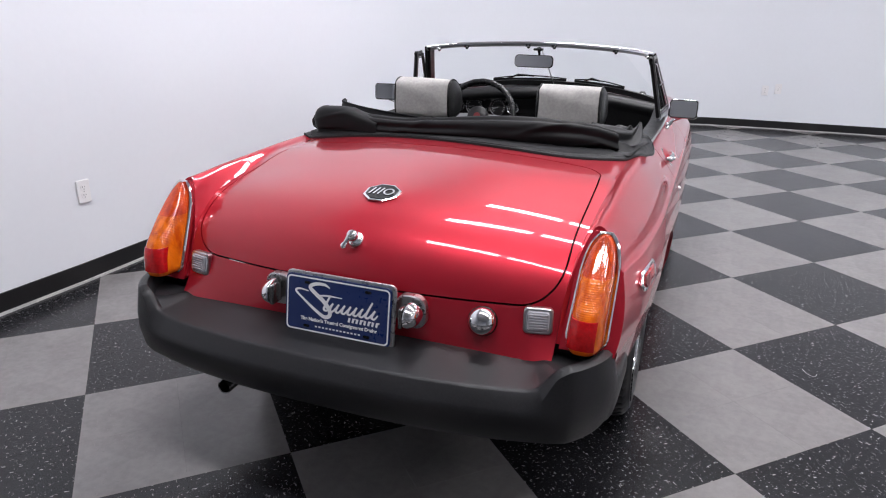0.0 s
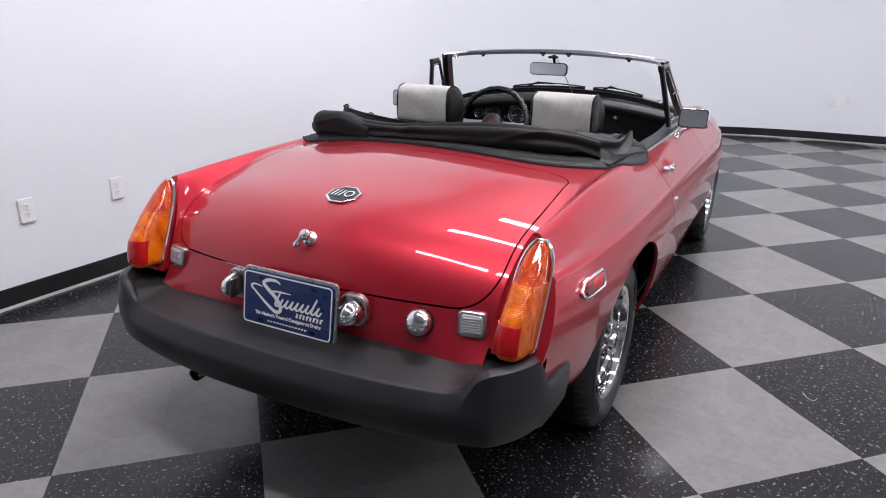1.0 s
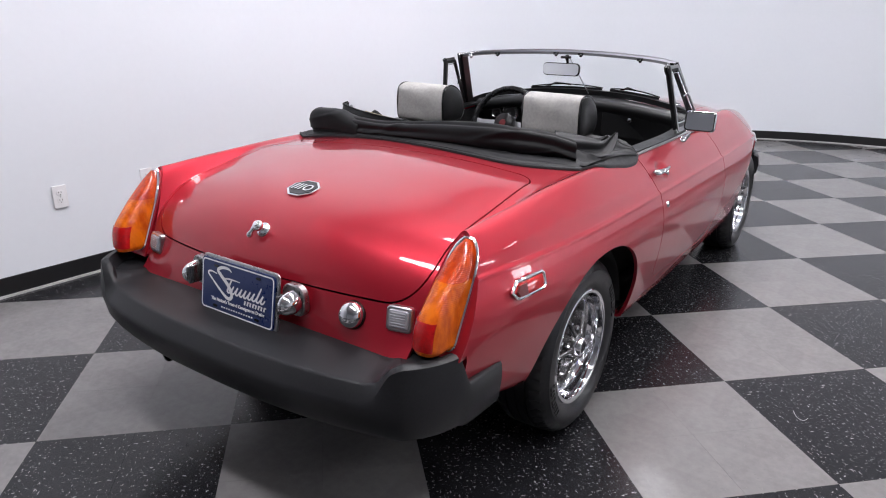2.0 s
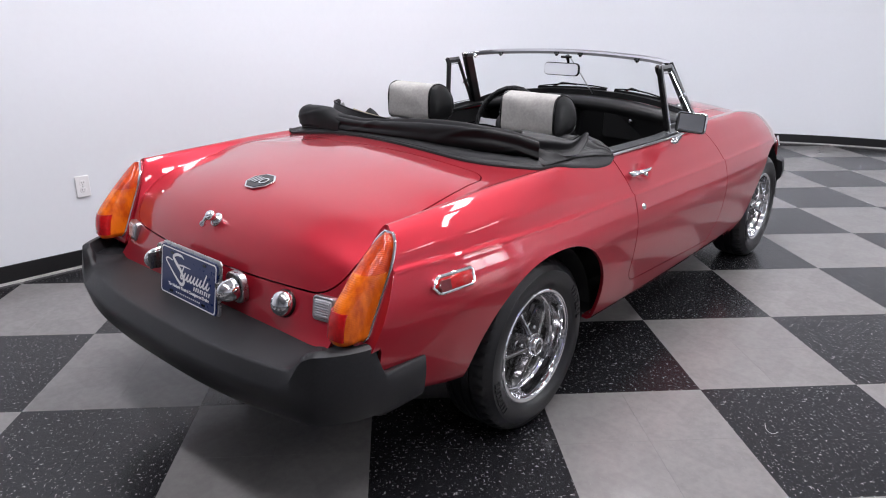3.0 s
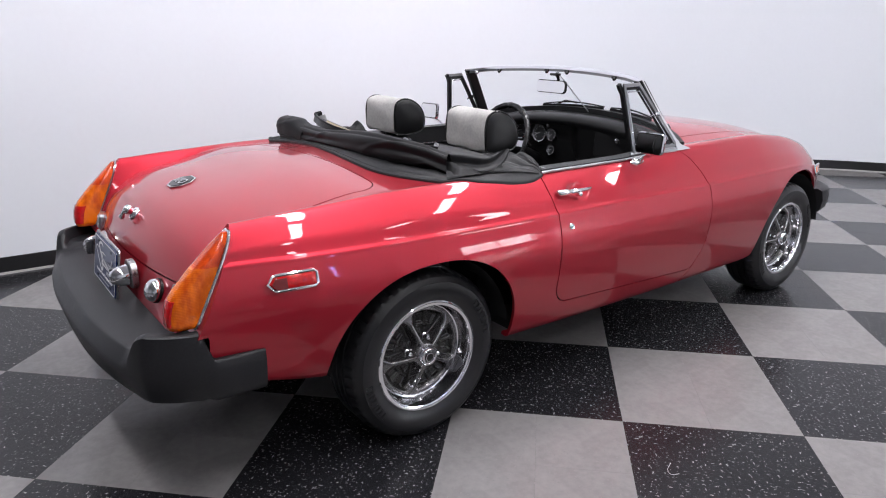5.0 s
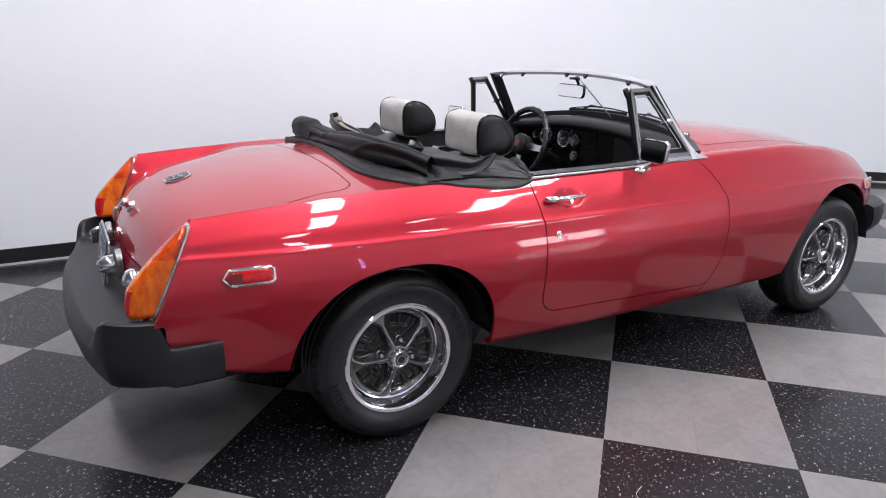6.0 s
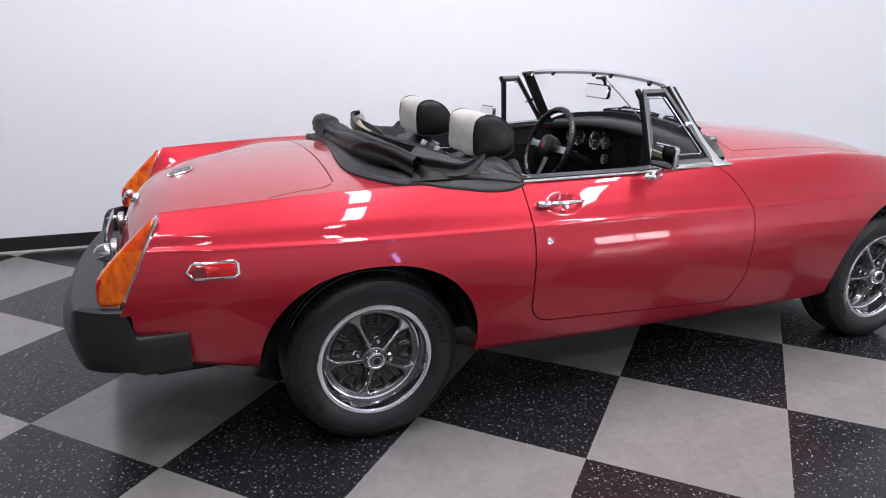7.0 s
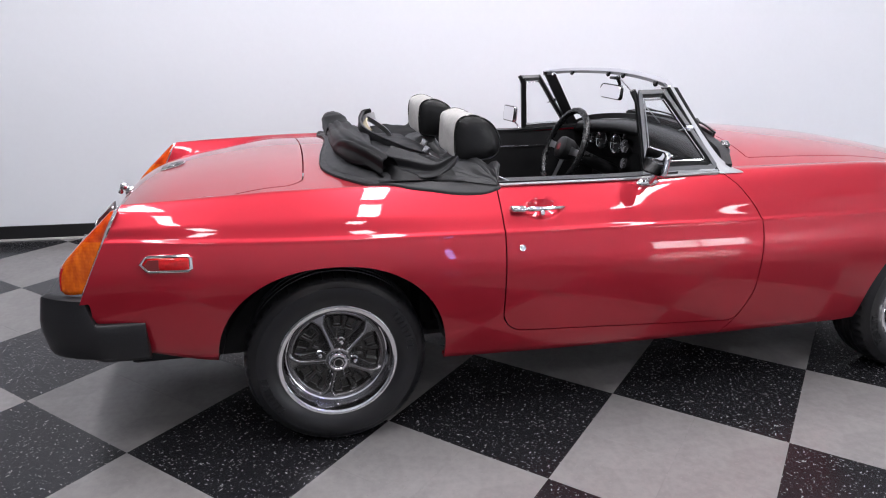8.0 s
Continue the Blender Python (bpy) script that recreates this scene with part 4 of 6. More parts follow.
tube(bm, [sw_m @ Vector((0.03, 0, -0.09)), sw_m @ Vector((0.10, 0.01, -0.085)), sw_m @ Vector((0.155, 0.015, -0.07))], [0.005, 0.006, 0.008], 8)
part("stalk", bm, M["black"], sw)


# seats
def seat(cx):
    st = empty("seat", car, "black vinyl bucket seat with a grey suede headrest")
    bm = bmesh.new()
    rows = []
    for t in span(0, 1, 13):
        y, z = 0.80 - 0.33 * t, 0.44 + 0.43 * t
        w = 0.235 - 0.06 * max(0, t - 0.55) ** 1.3 / 0.35
        th = 0.075 - 0.02 * t
        rows.append([(cx + w * math.copysign(abs(math.cos(a)) ** 0.5, math.cos(a)), y + th * math.copysign(abs(math.sin(a)) ** 0.7, math.sin(a)) * 0.9, z + 0.3 * th * math.sin(a)) for a in span(0, 2 * math.pi, 33)[:-1]])
    loft(bm, rows, caps=True)
    part("backrest", bm, M["trim"], st, sharp=60)
    bm = bmesh.new()
    box(bm, (cx - 0.235, 0.76, 0.37), (cx + 0.235, 1.22, 0.50), 0.05, 4)
    part("cushion", bm, M["trim"], st)
    # headrest: a D-shaped roll, suede over the back and top, vinyl ends
    prof = catmull([(0, 0.452, 0.912), (0, 0.446, 0.965), (0, 0.447, 1.010), (0, 0.458, 1.046), (0, 0.490, 1.062), (0, 0.530, 1.057), (0, 0.572, 1.032), (0, 0.600, 0.990), (0, 0.606, 0.945), (0, 0.590, 0.912), (0, 0.545, 0.898), (0, 0.485, 0.898)], 5, closed=True)
    prof = [Vector((0, p.y, 0.898 + (p.z - 0.898) * 0.925)) for p in prof]
    mid_p = Vector((0, 0.525, 0.970))
    n = len(prof)
    bm = bmesh.new()
    rings = []
    for x in span(-0.118, 0.118, 9):
        s = 1 - 0.02 * (abs(x) / 0.118) ** 4
        rings.append([Vector((cx + x, 0, 0)) + mid_p + (p - mid_p) * s  for k, p in enumerate(prof)])
    loft(bm, rings)
    hr = part("headrest", bm, M["trim"], st, sharp=60)
    bm = bmesh.new()
    keep = [k for k in range(n) if prof[k].y < 0.495 or prof[k].z > 1.035]
    k0 = next(k for k in range(n) if k in keep and (k - 1) % n not in keep)
    strip = []
    k = k0
    while k % n in keep and len(strip) < n:
        strip.append(k % n)
        k += 1
    loft(bm, [[Vector((cx + x, 0, 0)) + mid_p + (prof[j] - mid_p) * (1.045 - 0.012 * (abs(x) / 0.121) ** 4) + Vector((0, 0.0015 * math.sin(23 * x + 0.5 * j), 0.001 * math.sin(17 * x + 0.7 * j))) for j in strip] for x in span(-0.121, 0.121, 17)], closed=False)
    part("suede_cover", bm, M["suede"], hr, "worn light grey suede cover")
    for s in (-1, 1):
        bm = bmesh.new()
        loft(bm, [[Vector((cx + s * (0.118 + b), 0, 0)) + mid_p + (p - mid_p) * q for p in prof] for q, b in ((1.0, 0.0), (0.98, 0.006), (0.86, 0.013), (0.6, 0.018), (0.25, 0.020), (0.03, 0.020))], caps=True)
        part("end_cap", bm, M["trim"], hr, "smooth black vinyl end")
        bm = bmesh.new()
        tube(bm, [Vector((cx + s * 0.120, 0, 0)) + mid_p + (p - mid_p) * 1.018 for p in prof], 0.004, 6, closed=True)
        part("piping", bm, M["black"], hr)
    for s in (-0.05, 0.05):
        bm = bmesh.new()
        tube(bm, [(cx + s, 0.50, 0.905), (cx + s, 0.505, 0.84)], 0.006, 8)
        part("headrest_post", bm, M["chrome"], st)
    return st


for cx in (-0.305, 0.315):
    seat(cx)
# belt buckles on the tunnel side
for x, y, z in ((-0.10, 0.44, 0.865), (0.205, 0.385, 0.885), (-0.42, 0.62, 0.80)):
    bm = bmesh.new()
    box(bm, (-0.018, -0.006, -0.03), (0.018, 0.006, 0.03), 0.004, m=pose(x, y, z, -25, 10, 12))
    box(bm, (-0.011, -0.009, 0.002), (0.011, -0.005, 0.018), 0.002, m=pose(x, y, z, -25, 10, 12))
    part("belt_buckle", bm, M["steel"], car, "silver seat belt buckle")

# ---------------------------------------------------------------- windscreen
WS_TOP = [(-0.582, 1.180, 1.138), (-0.51, 1.222, 1.149), (-0.415, 1.250, 1.158), (-0.2, 1.275, 1.168), (0, 1.282, 1.172), (0.2, 1.275, 1.168), (0.40, 1.250, 1.158), (0.49, 1.222, 1.150), (0.557, 1.184, 1.141)]
WS_BASE = [(-0.648, 1.398, 0.868), (-0.53, 1.445, 0.912), (-0.27, 1.490, 0.945), (0, 1.503, 0.955), (0.27, 1.490, 0.945), (0.52, 1.445, 0.912), (0.636, 1.400, 0.868)]
top_l, base_l = catmull(WS_TOP, 6), catmull(WS_BASE, 6)
ws = empty("windscreen", car, "clear windscreen in a bright alloy frame")
bm = bmesh.new()
loft(bm, [[b.lerp(t, k) + Vector((0, 0.012 * math.sin(math.pi * k), 0)) for b, t in zip(base_l, top_l)] for k in span(0, 1, 7)], closed=False)
g = part("glass", bm, M["glass"], ws)
g.visible_shadow = False
bm = bmesh.new()
loft(bm, [[p + Vector((0, o, z)) for o, z in ((-0.010, -0.006), (0.006, -0.010), (0.013, -0.004), (0.011, 0.005), (0.003, 0.0105), (-0.006, 0.0095), (-0.011, 0.004))] for p in top_l], caps=True)
part("header_rail", bm, M["rim_chrome"], ws, "bright alloy header rail", sharp=50)
# duller bar over the rail's lower rear side puts its shade into the colour
bm = bmesh.new()
bar(bm, [p + Vector((0, -0.0085, -0.0085)) for p in top_l], 0.009, 0.0115)
part("header_shade_bar", bm, M["satin_dark"], ws, "dull bar that darkens the shaded inner edge of the header rail")
for hx in (-0.53, -0.40, -0.06, 0.055, 0.38, 0.53):
    i = min(range(len(top_l)), key=lambda k: abs(top_l[k].x - hx))
    bm = bmesh.new()
    at_c = top_l[i] + Vector((0, -0.015, -0.010))
    box(bm, (-0.013, -0.006, -0.006), (0.013, 0.006, 0.006), 0.003, m=Matrix.Translation(at_c))
    lathe(bm, [(0, 0.008), (0.006, 0.007), (0.008, 0.003), (0.008, -0.004)], 12, facing(at_c + Vector((0.004, -0.004, -0.006)), (0, -1, -0.6)))
    part("hood_catch", bm, M["black"] if abs(hx) < 0.5 else M["chrome"], ws, sharp=40)
bm = bmesh.new()
bar(bm, [p + Vector((0, -0.004, 0.004)) for p in base_l], 0.034, 0.026)
part("base_seal", bm, M["trim"], ws)
for sx in (1, -1):
    far = 0.025 if sx < 0 else 0.0
    a, b = Vector((sx * (0.640 + far * 0.4), 1.366, 0.850)), Vector((sx * (0.557 + far), 1.178, 1.148 - far * 0.15))
    s = Vector((sx, 0, 0.22)).normalized()
    bm = bmesh.new()
    rings = []
    for k, w in ((0.0, 0.104), (0.02, 0.096), (0.05, 0.074), (0.10, 0.054), (0.18, 0.040), (0.32, 0.030), (0.52, 0.024), (0.76, 0.020), (1.0, 0.019)):
        c = a.lerp(b, k)
        thick = 0.0085 if k > 0.05 else 0.010
        rings.append([c + Vector((0, w * y, 0)) + s * thick * x for y, x in ((0.0, -0.8), (0.0, 0.8), (0.18, 1.0), (0.6, 0.95), (0.92, 0.5), (1.0, 0.0), (0.92, -0.5), (0.5, -1.0))])
    loft(bm, rings, caps=True)
    part("pillar", bm, M["pillar"], ws, "satin alloy windscreen pillar with a flared foot")
    bm = bmesh.new()
    loft(bm, [[a.lerp(b, k) + Vector((-sx * x, y, 0)) for y, x in ((-0.016, 0.008), (0.040, 0.008), (0.040, 0.024), (-0.016, 0.024))] for k in (0.04, 0.5, 0.99)], caps=True)
    part("pillar_trim", bm, M["trim"], ws, "black inner pillar trim")
    bm = bmesh.new()
    bar(bm, [a.lerp(b, k) + Vector((sx * 0.004, -0.005, 0.002)) for k in span(0.02, 0.99, 8)], 0.012, 0.008, up=(0, 1, 0))
    part("pillar_seal", bm, M["trim"], ws, "black rubber seal")
# interior mirror on its rod
im = empty("interior_mirror", car, "black-edged rear-view mirror on a thin rod")
mm = facing((-0.032, 1.262, 1.086), (-0.02, -1, 0.06))
bm = bmesh.new()
slab(bm, rounded(0.200, 0.062, 0.022, 8), 0.012, mm, 0.003)
part("housing", bm, M["black"], im)
bm = bmesh.new()
slab(bm, rounded(0.192, 0.054, 0.019, 8), 0.002, mm @ Matrix.Translation((0, 0, 0.0022)))
part("mirror_glass", bm, M["mirror"], im)
bm = bmesh.new()
tube(bm, [(-0.012, 1.300, 1.10), (-0.012, 1.292, 1.125), (-0.012, 1.280, 1.150)], [0.006, 0.007, 0.012], 8)
box(bm, (-0.035, 1.255, 1.138), (0.012, 1.285, 1.150), 0.004)
part("bracket", bm, M["black"], im)
bm = bmesh.new()
tube(bm, [(0.0, 1.278, 1.15), (0.02, 1.38, 1.05), (0.035, 1.478, 0.955)], 0.0028, 6)
part("rod", bm, M["steel"], im)

# quarterlights
for k, sx in enumerate((1, -1)):
    ql = empty("quarterlight", car, "triangular quarterlight in a chrome and black frame")
    out_w = 0.0 if sx > 0 else 0.032
    TR, TF, BF, BR = (Vector((sx * (x + out_w * min(1.0, max(0.0, (z - 0.87) / 0.26))), y, z - out_w * 0.5)) for x, y, z in ((0.556, 1.060, 1.132), (0.561, 1.150, 1.134), (0.636, 1.338, 0.878), (0.614, 1.083, 0.870)))
    bm = bmesh.new()
    bar(bm, [TR + Vector((0, -0.016, 0.006)), TR + Vector((0, -0.006, -0.012)), TR.lerp(BR, 0.12), BR], 0.014, 0.016, up=(0, 1, 0))
    part("rear_post_seal", bm, M["trim"], ql, "black rubber post seal")
    off = Vector((sx * 0.011, 0.006, 0))
    bm = bmesh.new()
    loop = catmull([TR.lerp(TF, 0.06), TR.lerp(TF, 0.5), TF.lerp(TR, 0.06), TF.lerp(BF, 0.04), TF.lerp(BF, 0.5), BF.lerp(TF, 0.10), BF.lerp(BR, 0.03), BF.lerp(BR, 0.22), BF.lerp(BR, 0.6), BR.lerp(BF, 0.05), BR.lerp(TR, 0.04), BR.lerp(TR, 0.5), TR.lerp(BR, 0.04)], 4, closed=True)
    bar(bm, [p + off for p in loop], 0.014, 0.007, up=(1, 0, 0.3), closed=True)
    part("outer_frame", bm, M["satin_dark"], ql, "dull alloy outer frame")
    bm = bmesh.new()
    bar(bm, [BR + Vector((sx * 0.006, -0.01, -0.014)), BF + Vector((sx * 0.006, 0.018, -0.020))], 0.012, 0.018)
    loft(bm, [[BF + Vector((sx * o, 0, 0)) + q for q in (Vector((0, 0.012, -0.02)), Vector((0, -0.06, -0.012)), Vector((0, -0.012, 0.010)), Vector((-sx * 0.010, -0.026, 0.046)))] for o in (0.004, 0.010)], caps=True)
    part("base_strip", bm, M["satin"], ql, "satin alloy base of the quarterlight")
    mid_q = (TR + TF + BF + BR) / 4
    inner = [mid_q + (p - mid_q) * 0.86 + off * 0.7 for p in loop]
    bm = bmesh.new()
    bar(bm, [mid_q + (p - mid_q) * 0.90 + off * 0.2 for p in loop], 0.014, 0.012, up=(1, 0, 0.3), closed=True)
    part("inner_seal", bm, M["trim"], ql)
    bm = bmesh.new()
    tube(bm, [mid_q + (p - mid_q) * 0.80 + off * 0.7 for p in loop], 0.0024, 6, closed=True)
    part("vent_frame", bm, M["chrome"], ql)
    bm = bmesh.new()
    vs = [bm.verts.new(p) for p in inner]
    bm.faces.new(vs)
    gl = part("glass", bm, M["glass"], ql)
    gl.visible_shadow = False
    bm = bmesh.new()
    c = TF.lerp(BF, 0.48) + off
    box(bm, (-0.006, -0.014, -0.010), (0.006, 0.014, 0.010), 0.003, m=Matrix.Translation(c))
    tube(bm, [c + Vector((-sx * 0.004, -0.01, 0)), c + Vector((-sx * 0.012, -0.035, -0.01))], 0.004, 8)
    part("catch", bm, M["chrome"], ql)


# door mirrors, handles and locks
for k, sx in enumerate((1, -1)):
    dm = empty("door_mirror", car, "square chrome door mirror")
    c = Vector((sx * (0.722 if sx > 0 else 0.762), 1.060, 0.918))
    m = facing(c, (0.0 if sx > 0 else 0.14, -0.97, 0.12 if sx > 0 else 0.10))
    bm = bmesh.new()
    o = rounded(0.128, 0.086, 0.016, 5)
    loft(bm, [[m @ Vector((x * q, y * q, z)) for x, y in o] for q, z in ((0.94, 0.006), (1.0, 0.002), (1.0, -0.005), (0.96, -0.012), (0.80, -0.020), (0.45, -0.026), (0.02, -0.027))], caps=True)
    part("shell", bm, M["rim_chrome"], dm)
    bm = bmesh.new()
    slab(bm, rounded(0.1205, 0.0795, 0.014, 5), 0.002, m @ Matrix.Translation((0, 0, 0.0072)))
    part("gasket", bm, M["black"], dm, "black rubber gasket")
    bm = bmesh.new()
    slab(bm, rounded(0.113, 0.072, 0.011, 5), 0.002, m @ Matrix.Translation((0, 0, 0.0086)))
    part("mirror_glass", bm, M["mirror"], dm)
    bm = bmesh.new()
    foot_p = side(1.080, 0.150)
    foot_p = Vector((sx * foot_p.x, foot_p.y, foot_p.z))
    tube(bm, [foot_p + Vector((sx * 0.004, -0.002, 0.004)), foot_p.lerp(c, 0.35) + Vector((sx * 0.002, 0.012, -0.002)), c + Vector((-sx * 0.004, 0.018, -0.038))], [0.012, 0.008, 0.009], 12)
    rows = []
    for y in span(-0.042, 0.042, 9):
        w = 0.017 * math.sqrt(max(0.02, 1 - (y / 0.043) ** 2))
        p0 = side(1.075 + y, 0.150)
        rows.append([(sx * (p0.x + 0.016 * math.sin(a) * w / 0.017), p0.y, p0.z + 0.004 + w * math.cos(a)) for a in span(0, math.pi, 9)])
    loft(bm, rows, closed=True, caps=True)
    part("arm", bm, M["chrome"], dm)
    # handle
    hd = empty("door_handle", doors[k], "chrome pull-out door handle")
    pts = []
    bm = bmesh.new()
    rows = []
    for y, w, h, o in ((0.561, 0.007, 0.006, 0.010), (0.564, 0.0105, 0.011, 0.016), (0.570, 0.0118, 0.013, 0.019), (0.604, 0.0118, 0.013, 0.021), (0.610, 0.0105, 0.0115, 0.022), (0.614, 0.0065, 0.007, 0.021), (0.619, 0.0065, 0.007, 0.021), (0.624, 0.0092, 0.009, 0.023), (0.66, 0.0088, 0.008, 0.024), (0.70, 0.0075, 0.0065, 0.021), (0.735, 0.0055, 0.005, 0.014), (0.750, 0.0035, 0.004, 0.008), (0.756, 0.0015, 0.002, 0.004)):
        z0 = 0.781 - 0.02 * (y - 0.56)
        lo_v, hi_v = 0.10, 0.41
        for _ in range(25):
            mv = (lo_v + hi_v) / 2
            if side(0.50 if y < 0.6 else y, mv).z > z0:
                lo_v = mv
            else:
                hi_v = mv
        x0 = side(0.55, lo_v).x
        rows.append([(sx * (x0 + o + h * math.cos(a)), y, z0 + w * math.sin(a)) for a in span(0, 2 * math.pi, 13)[:-1]])
    loft(bm, rows, caps=True)
    part("grip", bm, M["chrome"], hd, sharp=50)
    bm = bmesh.new()
    lathe(bm, [(0.0, 0.010), (0.0075, 0.0095), (0.009, 0.007), (0.009, -0.012)], 20, facing((sx * 0.716, 0.668, 0.766), (sx, 0, 0.1)))
    part("push_button", bm, M["chrome"], hd)
    bm = bmesh.new()
    p = side(0.59, 0.515)
    mk = facing((sx * p.x, p.y, p.z), (sx, 0, 0.12))
    lathe(bm, [(0.0, 0.006), (0.006, 0.006), (0.0065, 0.0045), (0.010, 0.005), (0.0115, 0.003), (0.0125, 0.0), (0.0125, -0.004)], 24, mk)
    part("door_lock", bm, M["chrome"], doors[k], "round chrome door lock")
    # side markers
    for nm, y0, y1, z0, mm_, pointed in (("rear_side_marker", -0.565, -0.425, 0.684, "redlens", True), ("front_side_marker", 2.615, 2.725, 0.628, "amber", False)):
        mk = empty(nm, car, ("red" if pointed else "amber") + " side marker lamp in a chrome frame")
        def at(y, z, o, mir=sx):
            lo_v, hi_v = 0.44, 0.8
            for _ in range(22):
                mv = (lo_v + hi_v) / 2
                if side(y, mv).z > z:
                    lo_v = mv
                else:
                    hi_v = mv
            q = side(y, lo_v)
            return Vector((mir * (q.x + o), y, z))
        hz = 0.021
        shape = ([(y0, 0.0), (y0 + 0.018, -0.85), (y0 + 0.026, -1.0)] if pointed else [(y0, -0.7), (y0 + 0.01, -1.0)]) + [(y1 - 0.008, -1.0), (y1, -0.72), (y1, 0.72), (y1 - 0.008, 1.0)] + ([(y0 + 0.026, 1.0), (y0 + 0.018, 0.85)] if pointed else [(y0 + 0.01, 1.0), (y0, 0.7)])
        bm = bmesh.new()
        tube(bm, [at(y, z0 + s * hz, 0.006) for y, s in shape], 0.0060, 10, closed=True)
        part("chrome_frame", bm, M["chrome"], mk)
        ym = (y0 + y1) / 2
        bm = bmesh.new()
        rr = []
        for q, o in ((1.0, 0.0), (0.93, 0.009), (0.80, 0.0125), (0.4, 0.014), (0.02, 0.014)):
            rr.append([at(ym + (y - ym) * q, z0 + s * hz * q * 0.95, o) for y, s in shape])
        loft(bm, rr, caps=True)
        part("lens", bm, M[mm_], mk)
        if pointed:
            bm = bmesh.new()
            loft(bm, [[at(y, z0 + q * hz * 0.80, o) for o in (0.008, 0.0156)] for y, q in ((y0 + 0.012, 0.0), (y0 + 0.022, 0.80), (y0 + 0.052, 0.86), (y0 + 0.052, -0.86), (y0 + 0.022, -0.80), (y0 + 0.012, 0.0))], closed=False)
            face = [bm.verts.new(at(y, z0 + q * hz * 0.80, 0.0158)) for y, q in ((y0 + 0.012, 0.0), (y0 + 0.022, 0.80), (y0 + 0.052, 0.86), (y0 + 0.052, -0.86), (y0 + 0.022, -0.80))]
            bm.faces.new(face)
            part("reflector", bm, M["emblem"], mk, "darker red reflector", smooth=False)
            bm = bmesh.new()
            lathe(bm, [(0, 0.003), (0.004, 0.002), (0.005, 0.0)], 10, facing(at(y0 + 0.018, z0, 0.012), (sx, 0, 0)))
            part("screw", bm, M["chrome"], mk)

# ---------------------------------------------------------------- rear panel fittings
def deck_at(x, z):
    """The point and outward normal of the tail at height z, x across."""
    lo, hi = 0.45, 1.0
    for _ in range(28):
        s = (lo + hi) / 2
        if deck(s, x / 0.552).z > z:
            lo = s
        else:
            hi = s
    a = x / 0.552
    p = deck(lo, a)
    n = (deck(lo + 0.004, a) - deck(lo - 0.004, a)).cross(deck(lo, a + 0.01) - deck(lo, a - 0.01)).normalized()
    return p, (n if n.y < 0 or n.z > 0.5 else -n)


# boot handle
p, n = deck_at(0.0, 0.752)
m = facing(p, n)
bh = empty("boot_handle", boot_lid, "chrome boot handle and lock")
bm = bmesh.new()
lathe(bm, [(0.0, 0.040), (0.007, 0.0395), (0.0085, 0.037), (0.012, 0.036), (0.0155, 0.031), (0.016, 0.024), (0.012, 0.017), (0.012, 0.012), (0.019, 0.008), (0.022, 0.004), (0.0225, 0.0)], 32, m)
part("lock_barrel", bm, M["chrome"], bh)
bm = bmesh.new()
arm_p = catmull([(0.002, 0.006, 0.028), (-0.006, -0.008, 0.030), (-0.011, -0.020, 0.028), (-0.016, -0.030, 0.024), (-0.019, -0.036, 0.020)], 5)
tube(bm, [m @ q for q in arm_p], [0.012 - 0.006 * math.sin(min(1, k / 11) * math.pi / 2) + (0.0035 * math.sin((k - 11) / 9 * math.pi) if k > 11 else 0) for k in range(len(arm_p))], 12)
part("lever", bm, M["chrome"], bh)
# octagonal badge
p, n = deck_at(0.0, 0.838)
m = facing(p + n * 0.001, n)
bd = empty("boot_badge", boot_lid, "octagonal chrome and black badge with plain strokes")
R8 = [(0.046 / math.cos(math.pi / 8) * math.cos(math.pi / 8 + k * math.pi / 4) * 1.12, 0.046 / math.cos(math.pi / 8) * math.sin(math.pi / 8 + k * math.pi / 4)) for k in range(8)]
bm = bmesh.new()
slab(bm, R8, 0.004, m @ Matrix.Translation((0, 0, 0.004)), 0.0015)
part("plate", bm, M["chrome"], bd, smooth=False)
bm = bmesh.new()
slab(bm, [(x * 0.87, y * 0.87) for x, y in R8], 0.002, m @ Matrix.Translation((0, 0, 0.0052)))
part("field", bm, M["black"], bd, smooth=False)
for x0, x1 in ((-0.033, -0.026), (-0.020, -0.013), (-0.007, 0.000)):
    bm = bmesh.new()
    bar(bm, [m @ Vector((x0, -0.018, 0.0062)), m @ Vector((x1, 0.018, 0.0062))], 0.0055, 0.0022, up=n)
    part("stroke", bm, M["chrome"], bd, smooth=False)
bm = bmesh.new()
bar(bm, [m @ Vector((0.021 + 0.0135 * math.cos(a), 0.0155 * math.sin(a), 0.0062)) for a in span(0, 2 * math.pi, 19)[:-1]], 0.005, 0.0022, up=n, closed=True)
part("ring_stroke", bm, M["chrome"], bd, smooth=False)

# number plate with its bracket
np_m = facing((0.0, -0.828, 0.598), (0, -1, 0.16))
plate = empty("dealer_plate", car, "dark blue dealer plate with white border and script shapes")
bm = bmesh.new()
slab(bm, rounded(0.318, 0.168, 0.016), 0.006, np_m @ Matrix.Translation((0.004, 0.002, -0.004)), 0.002)
part("backing", bm, M["steel"], plate)
bm = bmesh.new()
slab(bm, rounded(0.306, 0.154, 0.014), 0.003, np_m, 0.001)
part("plate_sheet", bm, M["plate"], plate)
bm = bmesh.new()
o1, o2 = rounded(0.298, 0.146, 0.012), rounded(0.290, 0.138, 0.009)
loft(bm, [[np_m @ Vector((x, y, 0.0008)) for x, y in o] for o in (o1, o2)])
part("border", bm, M["white"], plate, smooth=False)


